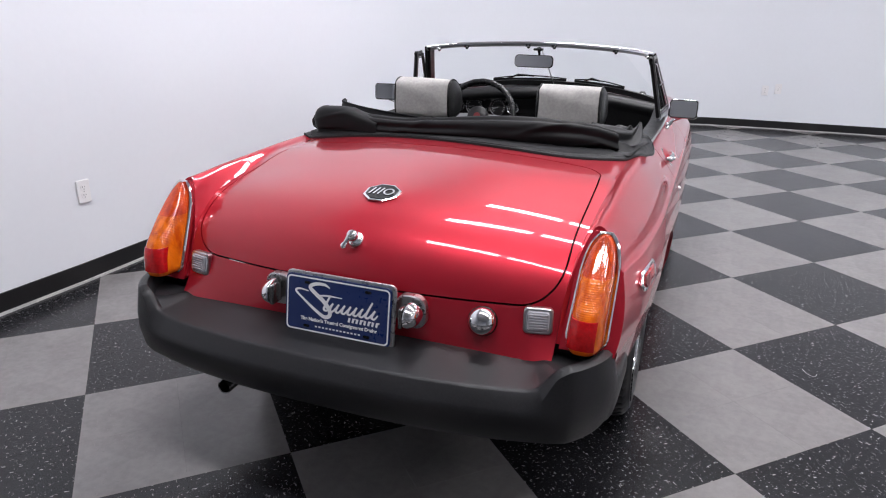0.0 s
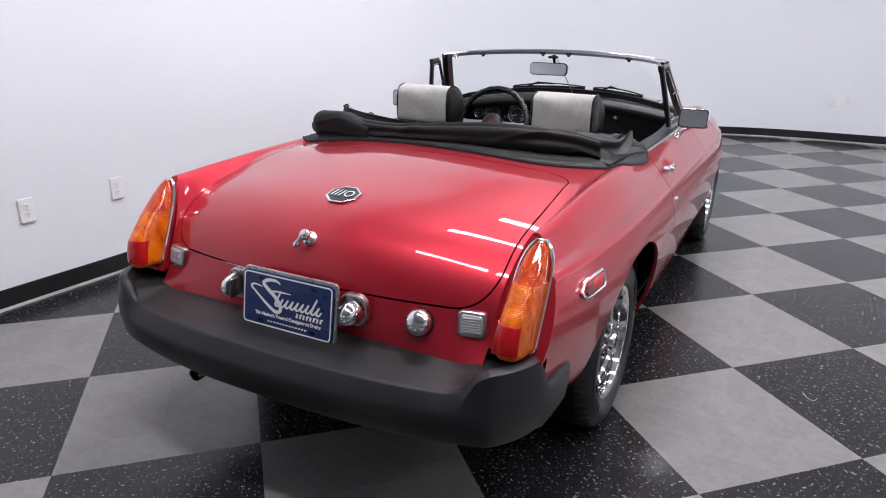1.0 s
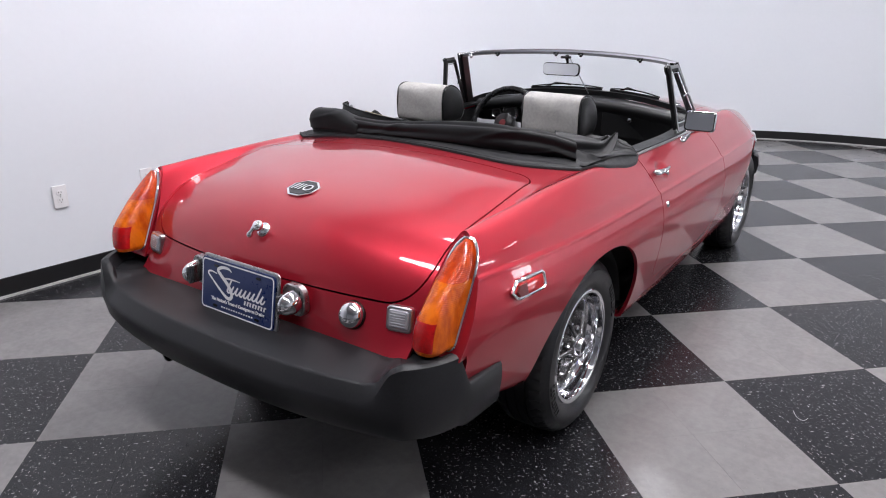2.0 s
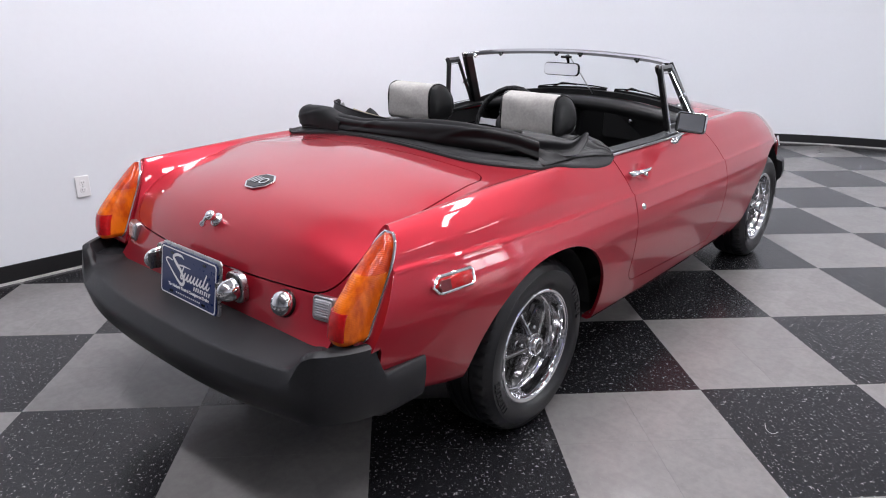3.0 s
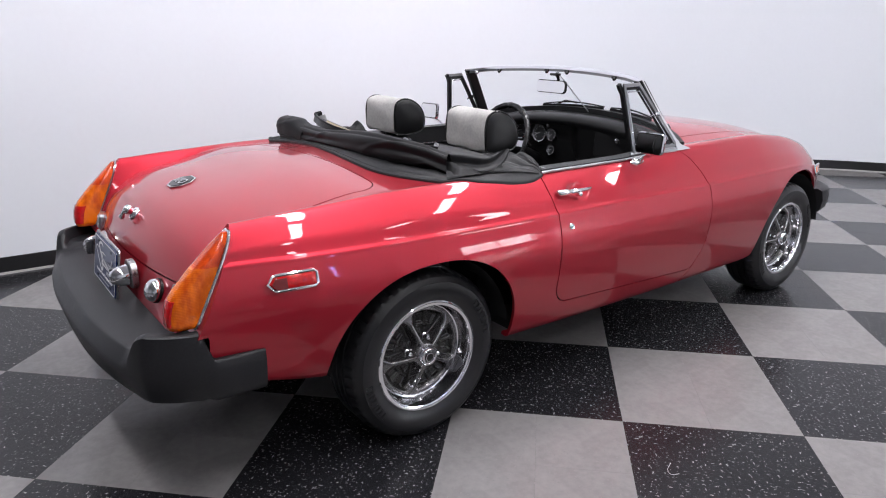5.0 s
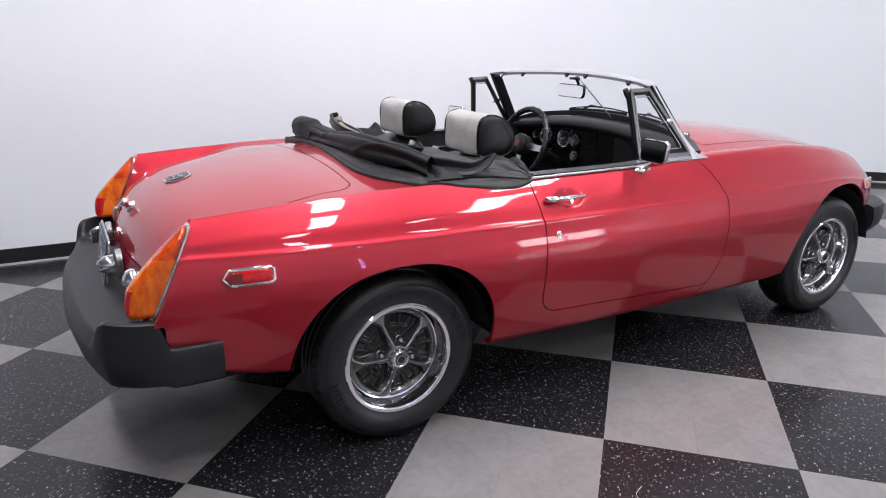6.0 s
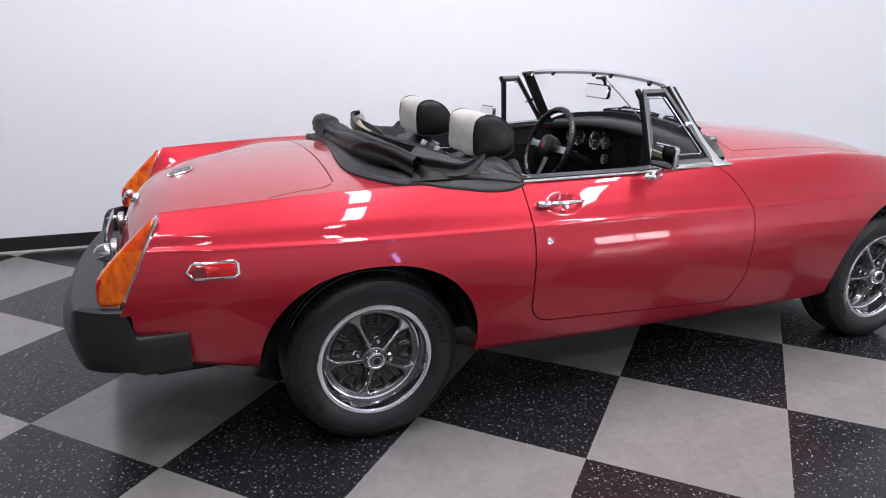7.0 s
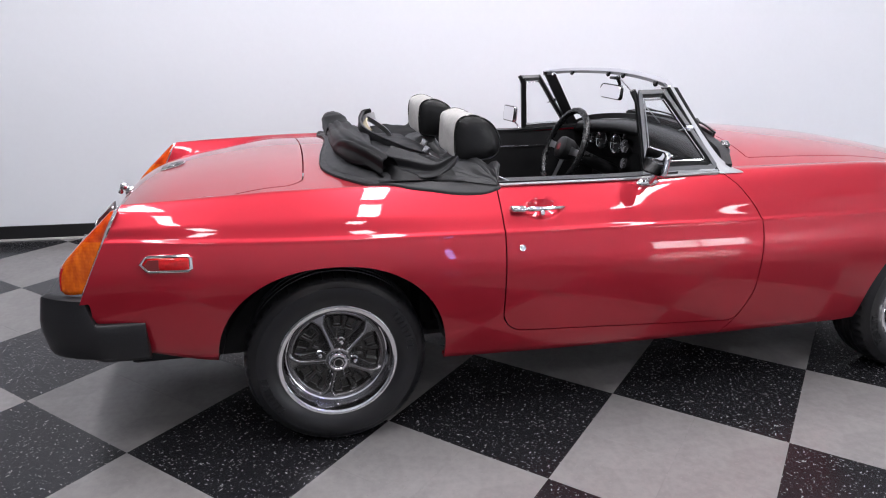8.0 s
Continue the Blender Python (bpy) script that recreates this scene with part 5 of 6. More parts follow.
def stroke(pts, widths, z=0.0012, per=6):
    bm = bmesh.new()
    line = catmull([(x, y, 0) for x, y in pts], per)
    ws_ = catmull([(w, 0, 0) for w in widths], per)
    rows = []
    for i, q in enumerate(line):
        d = (line[min(i + 1, len(line) - 1)] - line[max(i - 1, 0)]).normalized()
        s = Vector((-d.y, d.x, 0)) * ws_[i].x / 2
        rows.append([np_m @ (q + s + Vector((0, 0, z))), np_m @ (q - s + Vector((0, 0, z)))])
    loft(bm, rows, closed=False)
    return part("script_stroke", bm, M["white"], plate, smooth=False)


stroke([(-0.022, 0.052), (-0.036, 0.059), (-0.062, 0.058), (-0.080, 0.048), (-0.066, 0.034), (-0.040, 0.016), (-0.022, -0.004), (-0.020, -0.020), (-0.036, -0.026), (-0.066, -0.010), (-0.100, 0.014), (-0.122, 0.032), (-0.110, 0.039), (-0.084, 0.036)], [0.003, 0.007, 0.009, 0.010, 0.011, 0.012, 0.012, 0.011, 0.010, 0.008, 0.006, 0.006, 0.005, 0.003])
stroke([(-0.062, 0.026), (-0.030, 0.031), (0.015, 0.031)], [0.003, 0.005, 0.002])
for k in range(9):
    x = -0.036 + 0.0172 * k
    tall = 0.034 if k in (0, 7) else 0.014
    stroke([(x + tall * 0.45 + 0.002, 0.000 + tall), (x + 0.002, 0.004), (x - 0.001, -0.006), (x + 0.007, -0.008), (x + 0.016, 0.003)], [0.005, 0.0068, 0.0068, 0.0052, 0.0036], per=4)
for k in range(8):
    x = 0.036 + 0.0112 * k
    stroke([(x + 0.003, -0.0165), (x, -0.0285)], [0.0062, 0.0062], per=2)
    if k % 2:
        stroke([(x + 0.003, -0.0175), (x + 0.009, -0.0175)], [0.0035, 0.0035], per=2)
txt = bpy.data.curves.new("slogan", "FONT")
txt.body, txt.size, txt.align_x, txt.extrude = "The Nation's Trusted Consignment Dealer", 0.0128, "CENTER", 0.0003
txt.offset = 0.0005
slogan = new("slogan_text", txt)
slogan.matrix_world = np_m @ Matrix.Translation((0.006, -0.043, 0.0012))
dg = bpy.context.evaluated_depsgraph_get()
sl_me = bpy.data.meshes.new_from_object(slogan.evaluated_get(dg))
sl_me.transform(slogan.matrix_world)
bpy.data.objects.remove(slogan)
sl_me.materials.clear()
sl_me.materials.append(M["white"])
sl = new("slogan_text", sl_me)
sl.parent = plate
for k in range(13):
    stroke([(-0.062 + k * 0.0105, -0.0565), (-0.0555 + k * 0.0105, -0.0565)], [0.0045, 0.0045], per=2)
for x in (-0.088, 0.088):
    for y in (0.0585, -0.0585):
        bm = bmesh.new()
        slab(bm, rounded(0.018, 0.007, 0.0034, 4), 0.001, np_m @ Matrix.Translation((x, y, 0.0018)))
        part("bolt_slot", bm, M["black"], plate, smooth=False)
# plate lamps: chrome hooded housings beside the plate
for sx in (1, -1):
    lamp = empty("plate_lamp", car, "rounded chrome number plate lamp")
    c = Vector((sx * 0.193, -0.802, 0.612))
    bm = bmesh.new()
    rows = []
    for t in span(0, 1, 9):
        r = 0.031 * math.sqrt(max(0.0, 1 - (t * 0.97) ** 2.4)) + 0.002
        rows.append([c + Vector((sx * (0.004 + r * math.cos(a) * (1.0 if math.cos(a) > 0 else 0.22)), -0.052 * t, r * 1.02 * math.sin(a))) for a in span(0, 2 * math.pi, 25)[:-1]])
    loft(bm, rows, caps=True)
    part("hood", bm, M["chrome"], lamp, sharp=60)
    bm = bmesh.new()
    box(bm, c + Vector((-0.012 if sx > 0 else 0.002, -0.046, -0.026)), c + Vector((-0.002 if sx > 0 else 0.012, -0.004, 0.026)), 0.003)
    part("lens", bm, M["gunmetal"], lamp, "smoky grey lens")
    bm = bmesh.new()
    slab(bm, rounded(0.082, 0.088, 0.03), 0.02, facing(c + Vector((0, 0.004, 0)), (0, -1, 0)), 0.003)
    part("base", bm, M["steel"], lamp)
# fuel filler cap
p, n = deck_at(0.372, 0.604)
m = facing(p, n)
fc = empty("fuel_cap", car, "round chrome fuel cap on a black ring")
bm = bmesh.new()
lathe(bm, [(0.0, 0.010), (0.034, 0.010), (0.037, 0.007), (0.038, 0.0)], 40, m)
part("rubber_ring", bm, M["black"], fc)
bm = bmesh.new()
lathe(bm, [(0.0, 0.036), (0.010, 0.0355), (0.020, 0.0325), (0.028, 0.027), (0.033, 0.020), (0.035, 0.013), (0.035, 0.009)], 40, m)
part("cap", bm, M["chrome"], fc)
# reversing lamps
for sx in (1, -1):
    p, n = deck_at(sx * 0.503, 0.618)
    n = Vector((sx * 0.20, -1, 0.16)).normalized()
    m = facing(p + n * 0.006, n)
    rv = empty("reversing_lamp", car, "square clear reversing lamp in a silvery frame")
    bm = bmesh.new()
    slab(bm, rounded(0.072, 0.066, 0.012), 0.026, m @ Matrix.Translation((0, 0, 0.006)), 0.003)
    part("frame", bm, M["satin"], rv, "silvery frame")
    bm = bmesh.new()
    slab(bm, rounded(0.056, 0.050, 0.007), 0.008, m @ Matrix.Translation((0, 0, 0.011)), 0.003)
    lens = part("lens", bm, M["clearlens"], rv, "clear ribbed lens")
    for k in range(6):
        bm = bmesh.new()
        y = -0.0165 + 0.0066 * k
        loft(bm, [[m @ Vector((x, y + dy, 0.011 + dz)) for dy, dz in ((-0.003, 0), (-0.0012, 0.002), (0.0012, 0.002), (0.003, 0))] for x in (-0.021, 0.021)], caps=True)
        part("lens_rib", bm, M["clearlens"], lens)
# exhaust tip and tow eye
bm = bmesh.new()
lathe(bm, [(0.018, -0.30), (0.021, -0.30), (0.0215, 0.0), (0.0205, 0.002), (0.018, 0.0), (0.017, -0.12), (0.0, -0.13)], 24, facing((-0.392, -0.825, 0.276), (0, -1, -0.05)))
part("exhaust_pipe", bm, M["gunmetal"], car, "dark exhaust tail pipe")
bm = bmesh.new()
box(bm, (0.42, -0.70, 0.30), (0.434, -0.665, 0.40), 0.004)
part("tie_down_bracket", bm, M["under"], car)

# front bumper: black rubber, only its ends show
bm = bmesh.new()
fh = catmull([(0, 3.13, 0), (0.25, 3.12, 0), (0.45, 3.08, 0), (0.58, 3.00, 0), (0.66, 2.90, 0), (0.700, 2.80, 0), (0.712, 2.715, 0)], 5)
fr = [Vector((-p.x, p.y, 0)) for p in fh[::-1]][:-1] + fh
rows = []
for i, p in enumerate(fr):
    d = (fr[min(i + 1, len(fr) - 1)] - fr[max(i - 1, 0)]).normalized()
    nrm = Vector((-d.y, d.x, 0))
    rows.append([p + nrm * o + Vector((0, 0, z)) for o, z in ((-0.085, 0.38), (-0.08, 0.50), (-0.04, 0.512), (-0.010, 0.500), (0.0, 0.45), (-0.006, 0.40), (-0.04, 0.358))])
loft(bm, rows, caps=True)
part("front_bumper", bm, M["rubber"], car, "black moulded rubber front bumper", sharp=40)
# wipers parked on the screen
for x0, x1 in ((-0.30, 0.10), (0.12, 0.43)):
    wp = empty("wiper", car, "black windscreen wiper")
    i0 = min(range(len(base_l)), key=lambda k: abs(base_l[k].x - x0))
    bm = bmesh.new()
    lathe(bm, [(0, 0.025), (0.008, 0.024), (0.012, 0.012), (0.014, 0.0)], 14, Matrix.Translation(base_l[i0] + Vector((0, 0.055, -0.02))))
    part("spindle", bm, M["chrome"], wp)
    bl = [p + Vector((0, 0.022, 0.020)) for p in base_l if x0 - 0.02 <= p.x <= x1]
    bm = bmesh.new()
    bar(bm, bl, 0.008, 0.014)
    part("blade", bm, M["trim"], wp)
    bm = bmesh.new()
    bar(bm, [p + Vector((0, 0.006, 0.008 + 0.009 * math.sin(math.pi * k / (len(bl) - 1)))) for k, p in enumerate(bl)], 0.007, 0.006)
    part("blade_frame", bm, M["black"], wp)
    bm = bmesh.new()
    tube(bm, [base_l[i0] + Vector((0, 0.055, 0.0)), bl[len(bl) // 3] + Vector((0, 0.016, 0.022)), bl[len(bl) // 2] + Vector((0, 0.004, 0.016))], 0.005, 8)
    part("arm", bm, M["black"], wp)
# wiper wheelbox cover at the screen foot
bm = bmesh.new()
lathe(bm, [(0, 0.040), (0.012, 0.038), (0.016, 0.030), (0.021, 0.026), (0.021, 0.018), (0.017, 0.014), (0.023, 0.006), (0.024, -0.03)], 20, Matrix.Translation((0.500, 1.475, 0.905)))
part("wheelbox_cover", bm, M["gunmetal"], car, "dark metal fitting at the screen foot")

# ---------------------------------------------------------------- folded hood
def body_top(x, y):
    """Height of the painted body under a point of the plan."""
    ax = abs(x)
    xv, zv = SECTION["valley"](y)
    if ax <= xv:
        lo, hi = 0.0, 1.0
        for _ in range(24):
            s = (lo + hi) / 2
            if DECK(s)[0] > y:
                lo = s
            else:
                hi = s
        return zv + (DECK(lo)[1] - zv) * (1 - (ax / xv) ** 2.1)
    lo, hi = 0.0, 0.43
    for _ in range(20):
        v = (lo + hi) / 2
        if side(y, v).x < ax:
            lo = v
        else:
            hi = v
    return side(y, lo).z


hood = empty("folded_hood", car, "black vinyl hood folded down in a loose roll")
# plan of the skirt's outer edge and of the roll's foot, from the left end round to the right
EDGE = [(-0.650, 0.545), (-0.662, 0.40), (-0.660, 0.24), (-0.652, 0.11), (-0.615, 0.030), (-0.50, 0.026), (-0.376, 0.036), (-0.20, 0.034), (0.0, 0.012), (0.20, -0.012), (0.36, -0.018), (0.46, 0.012), (0.55, 0.078), (0.606, 0.145), (0.636, 0.23), (0.647, 0.32), (0.655, 0.40), (0.654, 0.49), (0.641, 0.548)]
FOOT = [(-0.610, 0.545), (-0.615, 0.40), (-0.612, 0.26), (-0.606, 0.16), (-0.585, 0.070), (-0.49, 0.052), (-0.376, 0.054), (-0.20, 0.054), (0.0, 0.042), (0.20, 0.030), (0.34, 0.040), (0.43, 0.068), (0.505, 0.112), (0.548, 0.165), (0.575, 0.25), (0.588, 0.32), (0.598, 0.40), (0.604, 0.47), (0.612, 0.53)]
edge_line = catmull([(x, y, 0) for x, y in EDGE], 9)
foot_line = catmull([(x, y, 0) for x, y in FOOT], 9)
N_L = len(edge_line)


def on_top(p, lift=0.0):
    return Vector((p.x, p.y, body_top(max(-0.685, min(0.685, p.x)), max(-0.2, min(0.53, p.y))) + lift))


def crease(a, b, seed, width=0.16):
    """A sharp fold line: 1 on the line, falling to 0 beside it."""
    return max(0.0, 1 - abs(noise.noise(Vector((a, b, seed)))) / width)


# skirt: flat cloth with a piped edge and a sewn step
bm = bmesh.new()
rows = []
for i in range(N_L):
    a, b = edge_line[i], foot_line[i]
    t = i / (N_L - 1)
    row = [on_top(a, 0.0005)]
    for f, h in ((0.002, 0.006), (0.03, 0.0085), (0.09, 0.0085), (0.12, 0.0055), (0.3, 0.006), (0.46, 0.0065), (0.50, 0.0095), (0.54, 0.0098), (0.75, 0.012), (1.0, 0.016), (1.25, 0.02), (1.6, 0.02)):
        w = 0.0022 * noise.noise(Vector((t * 22, f * 2.5, 4.4))) + 0.0028 * crease(t * 14 + f * 1.2, f * 2, 2.2) if f > 0.1 else 0
        row.append(on_top(a.lerp(b, f), h + w * min(1, f * 2)))
    rows.append(row)
loft(bm, rows, closed=False)
part("skirt", bm, M["skirt"], hood, "grey-black fabric skirt lying on the paint", sharp=50)

# roll: taut folded vinyl standing on the skirt's inner edge
ROLL = [(0.034, 0.004), (0.006, 0.005), (-0.004, 0.014), (-0.005, 0.034), (0.003, 0.056), (0.017, 0.072), (0.038, 0.081), (0.064, 0.084), (0.092, 0.080), (0.120, 0.071), (0.143, 0.057), (0.154, 0.038), (0.158, 0.012), (0.162, -0.03)]
ROLL_H = smooth_keys([(0.0, 0.5), (0.16, 0.80), (0.22, 0.98), (0.28, 0.94), (0.333, 0.80), (0.389, 0.60), (0.444, 0.74), (0.50, 0.92), (0.556, 1.02), (0.611, 1.04), (0.667, 0.96), (0.74, 0.78), (1.0, 0.5)])
ROLL_W = smooth_keys([(0.0, 0.5), (0.16, 0.66), (0.25, 0.80), (0.45, 0.78), (0.60, 0.70), (0.74, 0.66), (1.0, 0.6)])
ROLL_R = [(0.062, 0.002), (0.048, 0.006), (0.036, 0.016), (0.029, 0.032), (0.030, 0.052), (0.040, 0.070), (0.056, 0.081), (0.075, 0.084), (0.100, 0.077), (0.125, 0.066), (0.143, 0.053), (0.154, 0.036), (0.158, 0.012), (0.162, -0.03)]
inward = []
for i in range(N_L):
    d = (foot_line[min(i + 4, N_L - 1)] - foot_line[max(i - 4, 0)]).normalized()
    inward.append(Vector((-d.y, d.x, 0)))


def roll_rows(prof, i0, i1, lift, seed, deep, sub=2, prof_r=None, fold=0.0):
    """Sections of a roll along the foot line; prof_r is the section that it turns into, fold a sunk crease along it."""
    sect_l = catmull([(n, h, 0) for n, h in prof], 5)
    sect_r = catmull([(n, h, 0) for n, h in prof_r or prof], 5)
    m_k = len(sect_l)
    out = []
    for q in range((i1 - i0) * sub + 1):
        f = i0 + q / sub
        i = min(int(f), N_L - 2)
        u = f - i
        c = foot_line[i].lerp(foot_line[i + 1], u)
        n = inward[i].lerp(inward[i + 1], u)
        t = f / (N_L - 1)
        hh, ww = ROLL_H(t), ROLL_W(t)
        turn = min(1, max(0, (t - 0.40) / 0.16))
        sect = [a.lerp(b, turn * turn * (3 - 2 * turn)) for a, b in zip(sect_l, sect_r)]
        zb = on_top(c).z + lift
        row = []
        for k, s in enumerate(sect):
            v = k / (m_k - 1)
            a = sect[min(k + 1, m_k - 1)] - sect[max(k - 1, 0)]
            nn = Vector((a.y, -a.x, 0)).normalized() * -1
            run_l = t * 2.4
            w = 1.5 * deep * noise.noise(Vector((run_l * 1.5, v * 3.4 - run_l * 0.8, seed)))
            w += 0.7 * deep * noise.noise(Vector((run_l * 3.2, v * 7.0 - run_l * 1.5, seed + 7)))
            w -= 0.40 * deep * crease(run_l * 1.7 + 0.5 * v, v * 2.6 - run_l * 1.2, seed + 3, 0.11)
            for at_v, thick, phase in ((0.30, 0.050, 0.0), (0.47, 0.035, 3.1)):
                line_v = at_v + 0.10 * noise.noise(Vector((run_l * 2.3, phase, seed)))
                w += fold * (0.55 + 0.9 * noise.noise(Vector((run_l * 3.5, phase, seed + 1)))) * math.exp(-((v - line_v) / thick) ** 2)
            w *= min(1, 7 * v) * min(1, 6 * (1 - v))
            x = s.x * ww - nn.x * w
            z = max(s.y * hh - nn.y * w, -0.05)
            row.append(Vector((c.x + n.x * x, c.y + n.y * x, zb + z)))
        out.append(row)
    return out


bm = bmesh.new()
i0, i1 = int(0.20 * N_L), int(0.667 * N_L)
rows = roll_rows(ROLL, i0, i1, 0.012, 1.3, 0.0110, prof_r=ROLL_R, fold=0.010)
mid_l = sum(rows[0], Vector()) / len(rows[0])
blunt = [[p.lerp(mid_l, q) - Vector((1, 0.1, 0)) * o for p in rows[0]] for q, o in ((0.80, 0.040), (0.52, 0.046), (0.30, 0.040), (0.12, 0.022))]
mid_r = sum(rows[-1], Vector()) / len(rows[-1])
back = (rows[-8][20] - rows[-1][20]).normalized()
sleeve = [[p.lerp(mid_r, q) - back * o - Vector((0, 0, 0.16 * o)) for p in rows[-1]] for q, o in ((0.0, 0.025), (-0.03, 0.050), (-0.05, 0.070), (-0.03, 0.0745), (0.04, 0.074), (0.10, 0.066), (0.16, 0.040), (0.20, 0.010))]
loft(bm, blunt + rows + sleeve, closed=False)
for end in (blunt[0], sleeve[-1]):
    bm.faces.new([bm.verts.new(p) for p in end])
bmesh.ops.remove_doubles(bm, verts=bm.verts, dist=0.0004)
part("vinyl_roll", bm, M["vinyl"], hood, "black vinyl roll with taut creases", sharp=75)
# a second, lower fold inside the roll
INNER = [(0.085, -0.02), (0.092, 0.016), (0.104, 0.036), (0.125, 0.043), (0.155, 0.040), (0.182, 0.030), (0.200, 0.012), (0.205, -0.02), (0.206, -0.06)]
bm = bmesh.new()
loft(bm, roll_rows(INNER, int(0.24 * N_L), int(0.69 * N_L), 0.012, 5.1, 0.010), closed=False)
part("inner_fold", bm, M["vinyl"], hood, sharp=75)
# a thick layer of cloth lapped over the left end
bm = bmesh.new()
LAP = [(-0.006, 0.026), (-0.004, 0.056), (0.006, 0.080), (0.024, 0.093), (0.055, 0.096), (0.092, 0.091), (0.122, 0.080), (0.134, 0.066), (0.128, 0.062), (0.10, 0.074), (0.06, 0.082), (0.022, 0.076), (0.006, 0.056)]
rows = roll_rows(LAP, int(0.205 * N_L), int(0.355 * N_L), 0.013, 9.4, 0.010)
for q, row in enumerate(rows[-22:]):
    for p in row:
        p.z -= 0.026 * (q / 22) ** 1.3
loft(bm, rows, closed=True, caps=True)
part("lapped_layer", bm, M["vinyl"], hood, sharp=60)

# cloth fanned out from the corner behind the door
PIVOT = Vector((0.640, 0.540, 0))
FAN_R = smooth_keys([(0.0, 0.40), (0.25, 0.37), (0.5, 0.30), (0.75, 0.22), (1.0, 0.16)])


def fan(name, a0, a1, lift, high, seed, r_scale, mat_name, lab=""):
    bm = bmesh.new()
    rows = []
    for u in span(0, 1, 64):
        ang = radians(a0 + (a1 - a0) * u)
        d = Vector((math.cos(ang), math.sin(ang), 0))
        reach = FAN_R(u) * r_scale * (1 + 0.10 * noise.noise(Vector((u * 6, 0, seed))))
        row = []
        for v in span(0.02, 1, 26):
            p = PIVOT + d * reach * v
            ridge = 0.55 * noise.noise(Vector((u * 6.5, v * 0.7, seed))) + 0.30 * noise.noise(Vector((u * 14, v * 1.0, seed + 3))) + 0.25 * crease(u * 3.6 + 0.2 * v, v * 0.4, seed + 5, 0.25)
            rise = min(1, v * 3) * (0.25 + 0.75 * min(1, u * 2.2))
            tail = 1 if v < 0.84 else max(0.0, 1 - (v - 0.84) / 0.16)
            z = on_top(p).z if p.x < 0.68 else 0.86
            row.append(Vector((p.x, p.y, z + lift + high * rise * (0.55 + ridge) * tail)))
        rows.append(row)
    loft(bm, rows, closed=False)
    return part(name, bm, M[mat_name], hood, lab, sharp=70)


fan("fanned_cloth", 264, 160, 0.012, 0.042, 1.9, 1.0, "skirt", "grey-black hood cloth drawn into folds")


def tongue(name, pts, widths, up, mat_name, lab=""):
    """A crumpled tongue of cloth along a line of points."""
    bm = bmesh.new()
    line = catmull(pts, 10)
    ws_ = catmull([(w, 0, 0) for w in widths], 10)
    rows = []
    for i, p in enumerate(line):
        d = (line[min(i + 1, len(line) - 1)] - line[max(i - 1, 0)]).normalized()
        s = d.cross(Vector(up)).normalized()
        n = s.cross(d)
        w = ws_[i].x
        rows.append([p + s * w * e + n * (0.007 * math.cos(e * 4 + i * 0.10) + 0.0025 * math.sin(e * 8 + i * 0.2)) * w / 0.03 + n * o for e, o in [(e, 0.0) for e in span(-1, 1, 17)] + [(e, -0.002) for e in span(1, -1, 17)]])
    loft(bm, rows, closed=True, caps=True)
    return part(name, bm, M[mat_name], hood, lab, sharp=70)


tongue("cloth_flap", [(0.47, 0.19, 0.930), (0.525, 0.255, 0.914), (0.572, 0.315, 0.898), (0.588, 0.352, 0.900), (0.596, 0.385, 0.918), (0.598, 0.412, 0.942)], [0.045, 0.042, 0.034, 0.026, 0.018, 0.006], (1, -0.8, 0.9), "skirt", "crumpled tongue of grey-black cloth")
tongue("cloth_flap", [(0.44, 0.30, 0.900), (0.50, 0.345, 0.896), (0.545, 0.385, 0.902), (0.566, 0.415, 0.926)], [0.034, 0.028, 0.020, 0.006], (1, -0.8, 0.6), "vinyl", "crumpled tongue of black cloth")
# layers of cloth under the fan and the roll's open end
bm = bmesh.new()
rows = []
for u in span(0, 1, 40):
    row = []
    for v in span(0, 1, 30):
        x, y = 0.34 + 0.265 * u, 0.145 + 0.25 * v + 0.05 * u
        p = on_top(Vector((x, y, 0)))
        e = min(1, 7 * min(u, 1 - u)) * min(1, 7 * min(v, 1 - v))
        row.append(p + Vector((0, 0, 0.010 + e * (0.020 + 0.030 * (1 - u) + 0.016 * noise.noise(Vector(((v - 0.75 * u) * 5.0, u * 1.2, 6.6))) + 0.010 * noise.noise(Vector((u * 1.5, v * 2, 1.1)))))))
    rows.append(row)
loft(bm, rows, closed=False)
part("cloth_layer", bm, M["vinyl"], hood, sharp=70)
# black cloth heaped behind the seats
bm = bmesh.new()
rows = []
for u in span(0, 1, 70):
    x = -0.56 + 1.06 * u
    row = []
    for v in span(0, 1, 22):
        y = 0.165 + 0.05 * u + 0.25 * v
        e = min(1, 8 * min(u, 1 - u)) * min(1, 5 * min(v, 1 - v))
        z = max(0.862, on_top(Vector((x, y, 0))).z + 0.004) + e * (0.010 + 0.010 * noise.noise(Vector((u * 9 + v * 2, v * 3 - u, 3.7))) + 0.014 * noise.noise(Vector((u * 5, v * 2, 5.5))))
        row.append((x, y, z))
    rows.append(row)
loft(bm, rows, closed=False)
part("heaped_cloth", bm, M["vinyl"], hood, sharp=70)
